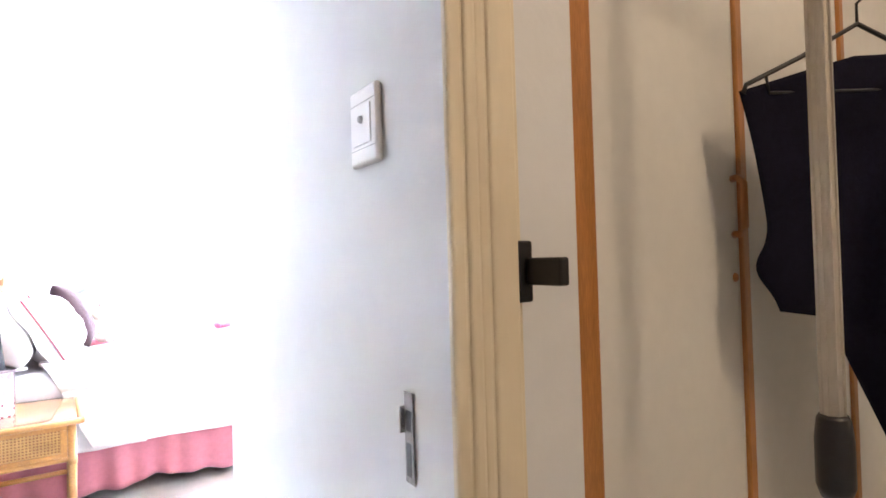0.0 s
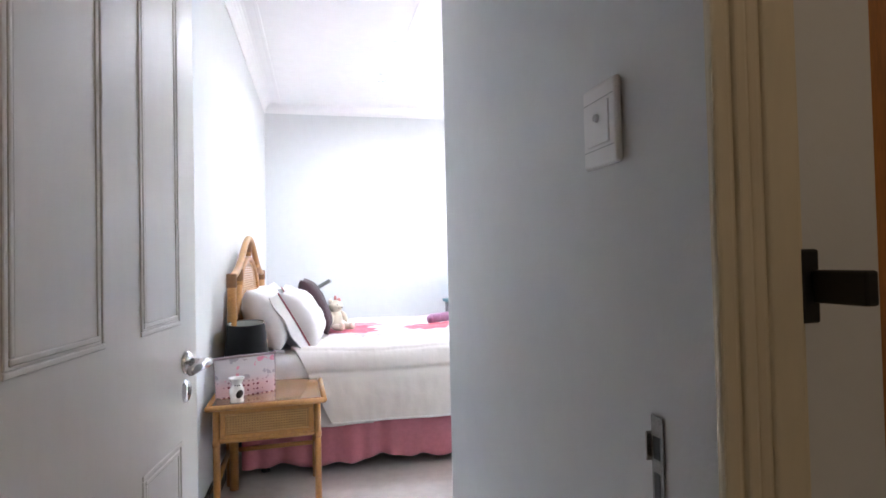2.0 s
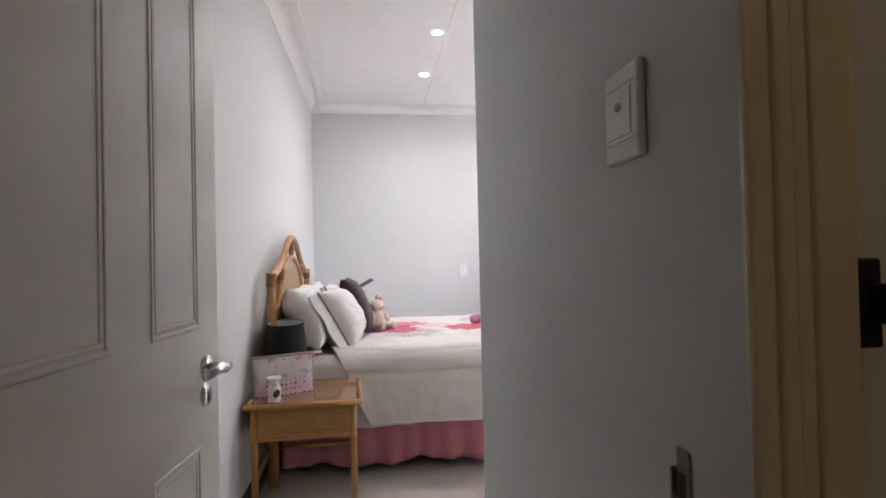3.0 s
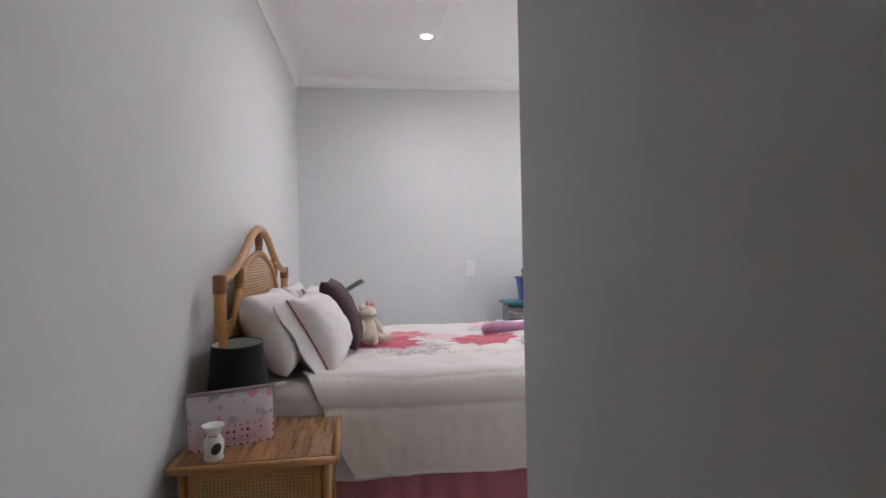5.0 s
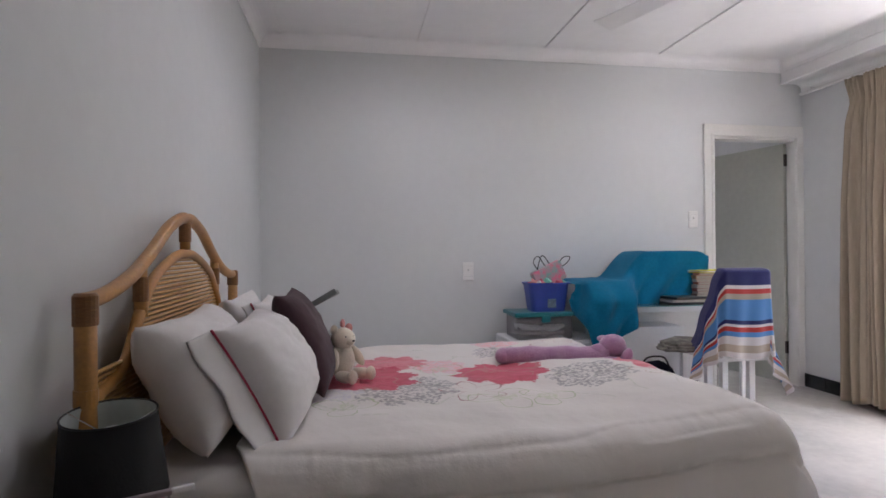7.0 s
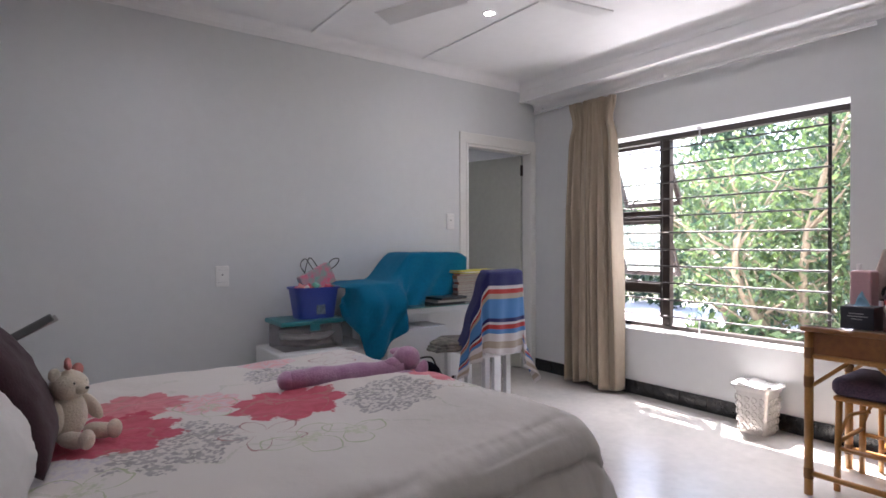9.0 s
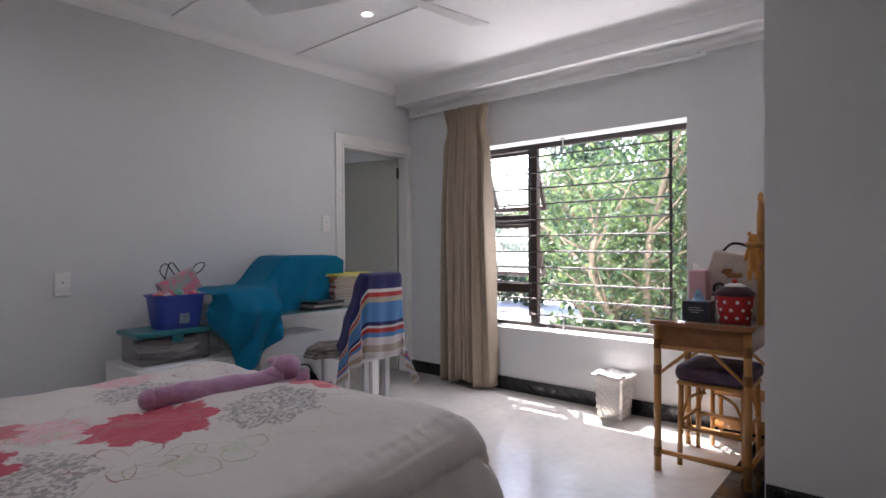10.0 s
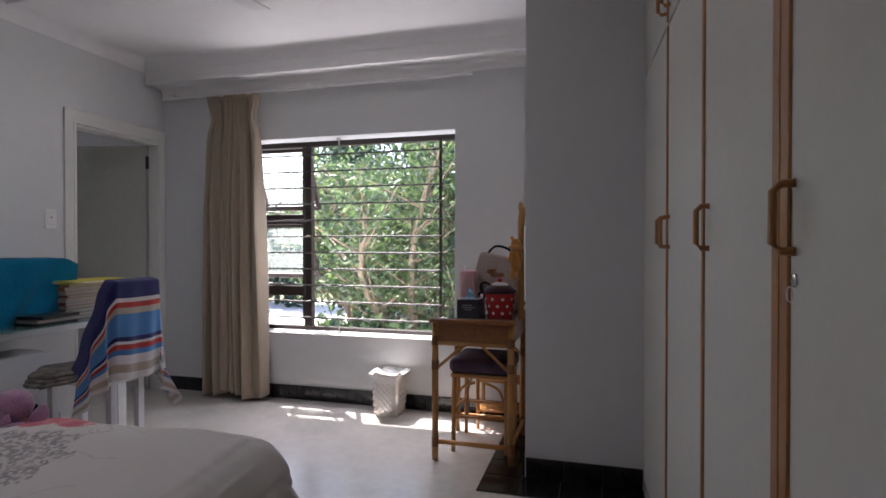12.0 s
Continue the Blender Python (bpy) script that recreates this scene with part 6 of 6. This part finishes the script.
sf = thing("shelf_rack", (4.06, -2.84, 0), "low rattan rack with slatted shelf behind the stool", "rack")
for sx in (-0.09, 0.09):
    for sy in (-0.14, 0.14):
        part("leg", tube([(sx, sy, 0), (sx, sy, 0.34)], 0.012, 10), M_BAMBOO, sf, smooth=True)
for z in (0.12, 0.31):
    for k in range(6):
        part("slat", tube([(-0.09 + k * 0.036, -0.15, z), (-0.09 + k * 0.036, 0.15, z)], 0.009, 8), M_BAMBOO, sf, smooth=True)
    for sy in (-0.14, 0.14):
        part("rail", tube([(-0.10, sy, z - 0.016), (0.10, sy, z - 0.016)], 0.010, 8), M_BAMBOO, sf, smooth=True)

mr = thing("mirror", (3.66, -3.045, 0.789), "tall rattan framed mirror standing on the dressing table", "mirror")
for sx in (-0.20, 0.20):
    part("frame_post", tube([(sx, 0, 0), (sx, 0, 0.52), (sx * 1.0, 0, 0.585)], [0.017, 0.017, 0.009], 12), M_BAMBOO, mr, smooth=True)
    part("finial", lathe([(0, 0.60), (0.010, 0.59), (0.015, 0.565), (0.010, 0.545), (0, 0.54)], 12), M_BAMBOO, mr, m=pose(sx, 0, 0.03))
part("top_rail", tube(spline([(-0.20, 0, 0.46), (-0.10, 0, 0.56), (0, 0, 0.60), (0.10, 0, 0.56), (0.20, 0, 0.46)], 5), 0.014, 10), M_BAMBOO, mr, smooth=True)
part("bottom_rail", tube([(-0.20, 0, 0.07), (0.20, 0, 0.07)], 0.013, 10), M_BAMBOO, mr, smooth=True)
part("mirror_glass", box((-0.185, -0.006, 0.075), (0.185, 0.002, 0.50), 0.001), M_MIRROR, mr, "silvered mirror glass")
M_ORANGE = mat("orange_plush", (0.62, 0.27, 0.05), 0.95, vary=0.12, scale=18, bump=0.9, bump_scale=150, sheen=0.4)
plt = thing("plush_toy", (0, 0, 0), "orange plush toy hung on the corner of the mirror frame", "soft toy")
PM = pose(3.435, -3.022, 1.10) @ Matrix.Scale(0.85, 4)
part("body", blob((0, 0, 0.0), (0.034, 0.036, 0.075), rough=0.004), M_ORANGE, plt, smooth=True, m=PM)
b = blob((0, 0, 0.108), (0.030, 0.032, 0.032), rough=0.003)
for sgn in (-1, 1):
    blob((0.0, sgn * 0.024, 0.143), (0.008, 0.012, 0.012), b)
part("head", b, M_ORANGE, plt, smooth=True, m=PM)
part("collar", blob((-0.005, 0, 0.085), (0.036, 0.048, 0.016), rough=0.003), M_ORANGE, plt, smooth=True, m=PM)
for sgn in (-1, 1):
    part("arm", blob((-0.01, sgn * 0.03, 0.03), (0.014, 0.014, 0.045), rough=0.002, rot=(sgn * 15, 0, 0)), M_ORANGE, plt, smooth=True, m=PM)
    part("leg", blob((-0.01, sgn * 0.02, -0.085), (0.016, 0.016, 0.040), rough=0.002), M_ORANGE, plt, smooth=True, m=PM)
tissue = thing("tissue_box", (3.47, -2.765, 0.789), "dark printed tissue box with a pale blue tissue pulled up", "tissue box")
M_TBOX = mat("dark_printed_card", (0.035, 0.035, 0.05), 0.5, vary=0.1, scale=30)
part("carton", box((-0.06, -0.062, 0), (0.06, 0.062, 0.098), 0.002), M_TBOX, tissue)
for k, (w0, w1) in enumerate(((-0.025, 0.03), (-0.04, 0.035), (-0.02, 0.02))):
    part("text_bar", box((-0.0612, w0, 0.066 - k * 0.012), (-0.0600, w1, 0.070 - k * 0.012)), M_GREY, tissue, "faint line of printing")
M_TISSUE = mat("pale_blue_tissue", (0.30, 0.56, 0.72), 0.9, vary=0.05)
part("tissue", sheet(lambda u, v: (0.02 * math.sin(u * math.tau) * (1 - v) + 0.006 * math.sin(v * 7), 0.032 * math.cos(u * math.tau) * (1 - v) ** 0.8, 0.094 + 0.065 * v + 0.006 * math.sin(u * 19) * v), 28, 10), M_TISSUE, tissue, "pale blue tissue", smooth=True)
ck = thing("cupcake_case", (3.50, -2.925, 0.789), "red dotted cupcake-shaped case with a dark padded lid", "cupcake case")
M_REDF = mat("red_felt", (0.45, 0.018, 0.018), 0.8, vary=0.06, scale=20, bump=0.2, bump_scale=150)
part("cup", lathe([(0, 0), (0.066, 0), (0.068, 0.004), (0.085, 0.128), (0.082, 0.132), (0, 0.132)], 40), M_REDF, ck, smooth=True)
for k in range(27):
    row = k // 9
    a = (k % 9 + 0.5 * (row % 2)) * math.tau / 9
    z = 0.026 + row * 0.038
    r = 0.0683 + 0.017 * z / 0.128
    part("dot", lathe([(0, 0.0022), (0.0075, 0.002), (0.0085, 0)], 12), M_PILLOW, ck, "white dot", m=Matrix.Translation((r * math.cos(a), r * math.sin(a), z)) @ Vector((math.cos(a), math.sin(a), -0.13)).to_track_quat("Z", "Y").to_matrix().to_4x4())
part("lid", lathe([(0, 0.185), (0.03, 0.182), (0.065, 0.168), (0.088, 0.148), (0.090, 0.135), (0.080, 0.128), (0, 0.130)], 40), M_PLUM, ck, "dark brown padded lid", smooth=True)
part("icing", lathe([(0, 0.192), (0.025, 0.190), (0.045, 0.181), (0.048, 0.175), (0, 0.178)], 24), M_PILLOW, ck, "white felt icing", smooth=True)
part("cherry", blob((0, 0, 0.200), (0.013, 0.013, 0.013)), M_REDF, ck, "red cherry knob", smooth=True)
pb = thing("bottle", (3.72, -2.70, 0.789), "pale pink plastic pump pack on the dressing table", "bottle")
M_PALEPINK = mat("pale_pink_plastic", (0.66, 0.40, 0.42), 0.35, vary=0.03)
part("body", box((-0.05, -0.045, 0), (0.05, 0.045, 0.245), 0.012, 3), M_PALEPINK, pb)
part("cap", tube([(0, 0.02, 0.245), (0, 0.02, 0.275)], 0.012, 12), M_PLASTIC, pb)
tube_b = thing("perfume_bottle", (3.56, -2.81, 0.789), "small clear glass bottle beside the cupcake case", "bottle")
part("flask", lathe([(0, 0), (0.02, 0), (0.022, 0.03), (0.018, 0.06), (0.008, 0.075), (0.008, 0.09), (0, 0.09)], 20), M_CLEAR, tube_b, smooth=True)
part("cap", tube([(0, 0, 0.09), (0, 0, 0.118)], 0.009, 12), M_PLASTIC, tube_b)
tote = thing("tote_bag", (3.80, -2.83, 0.789), "pale canvas tote bag with an owl print and dark straps", "bag", rz=75)
M_CANVAS = mat("pale_canvas", (0.52, 0.44, 0.38), 0.9, second=(0.36, 0.29, 0.25), scale=9, bump=0.4, bump_scale=150)
b = box((-0.165, -0.05, 0), (0.165, 0.05, 0.31), 0.02, 4)
for v in b.verts:
    v.co.x *= 1 - 0.25 * (v.co.z / 0.31)
    v.co.y *= 1 - 0.5 * (v.co.z / 0.31)
    v.co += Vector((0, 0.008 * noise.noise(v.co * 20), 0.01 * noise.noise(v.co * 14)))
tote.matrix_basis = Matrix.Translation((0, 0, 0.024)) @ tote.matrix_basis @ Matrix.Rotation(radians(-9), 4, "Y")
part("body", b, M_CANVAS, tote, smooth=True)
for sgn in (-1, 1):
    part("print_ring", tube([(sgn * 0.045 + 0.033 * math.cos(a), 0.047, 0.11 + 0.030 * math.sin(a)) for a in [i * math.tau / 20 for i in range(20)]], 0.008, 6, closed=True), M_BLACK, tote, "dark printed ring")
part("print_patch", blob((0.0, 0.036, 0.205), (0.060, 0.007, 0.022), rough=0.012), M_RWOOD, tote, "red printed motif")
part("print_band", blob((0, 0.046, 0.06), (0.09, 0.006, 0.03), rough=0.006), M_BLACK, tote, "dark printed band")
part("strap", tube(spline([(-0.09, 0, 0.30), (-0.05, 0, 0.355), (0.04, 0, 0.36), (0.09, 0, 0.30)], 6), 0.007, 8), M_NAVY, tote, "dark carrying strap", smooth=True)

# ---- skirting tiles and the dark tiled patch, last ----
skirting((0.004, -4.0, 0), (0, 1), 20, 0.2, (1, 0))
skirting((0.02, 0.0, 0), (1, 0), 16, 0.2085, (0, -1))
skirting((EAST, -3.085, 0), (0, 1), 15, 0.205, (-1, 0))
skirting((3.30, -3.655, 0), (0, 1), 3, 0.187, (-1, 0))
skirting((3.31, -3.09, 0), (1, 0), 5, 0.186, (0, 1))
patch = part("floor_tiles", box((3.085, -3.66, -0.01), (4.24, -2.88, 0.003)), M_GROUT, None, "dark tiled strip let into the floor before the pier", kind="structure")
box_b = box((0.003, 0.003, 0.0), (0.197, 0.192, 0.004), 0.0015, 1)
me = bpy.data.meshes.new("floor_tile")
box_b.to_mesh(me)
box_b.free()
me.materials.append(M_TILE)
for i in range(6):
    for j in range(4):
        x, y = 3.085 + i * 0.2, -3.66 + j * 0.195
        if (x > 3.2 and y < -3.1) or x > 4.06:
            continue
        t = new("tile", me)
        t.parent = patch
        t.matrix_basis = pose(x, y, 0.0035)
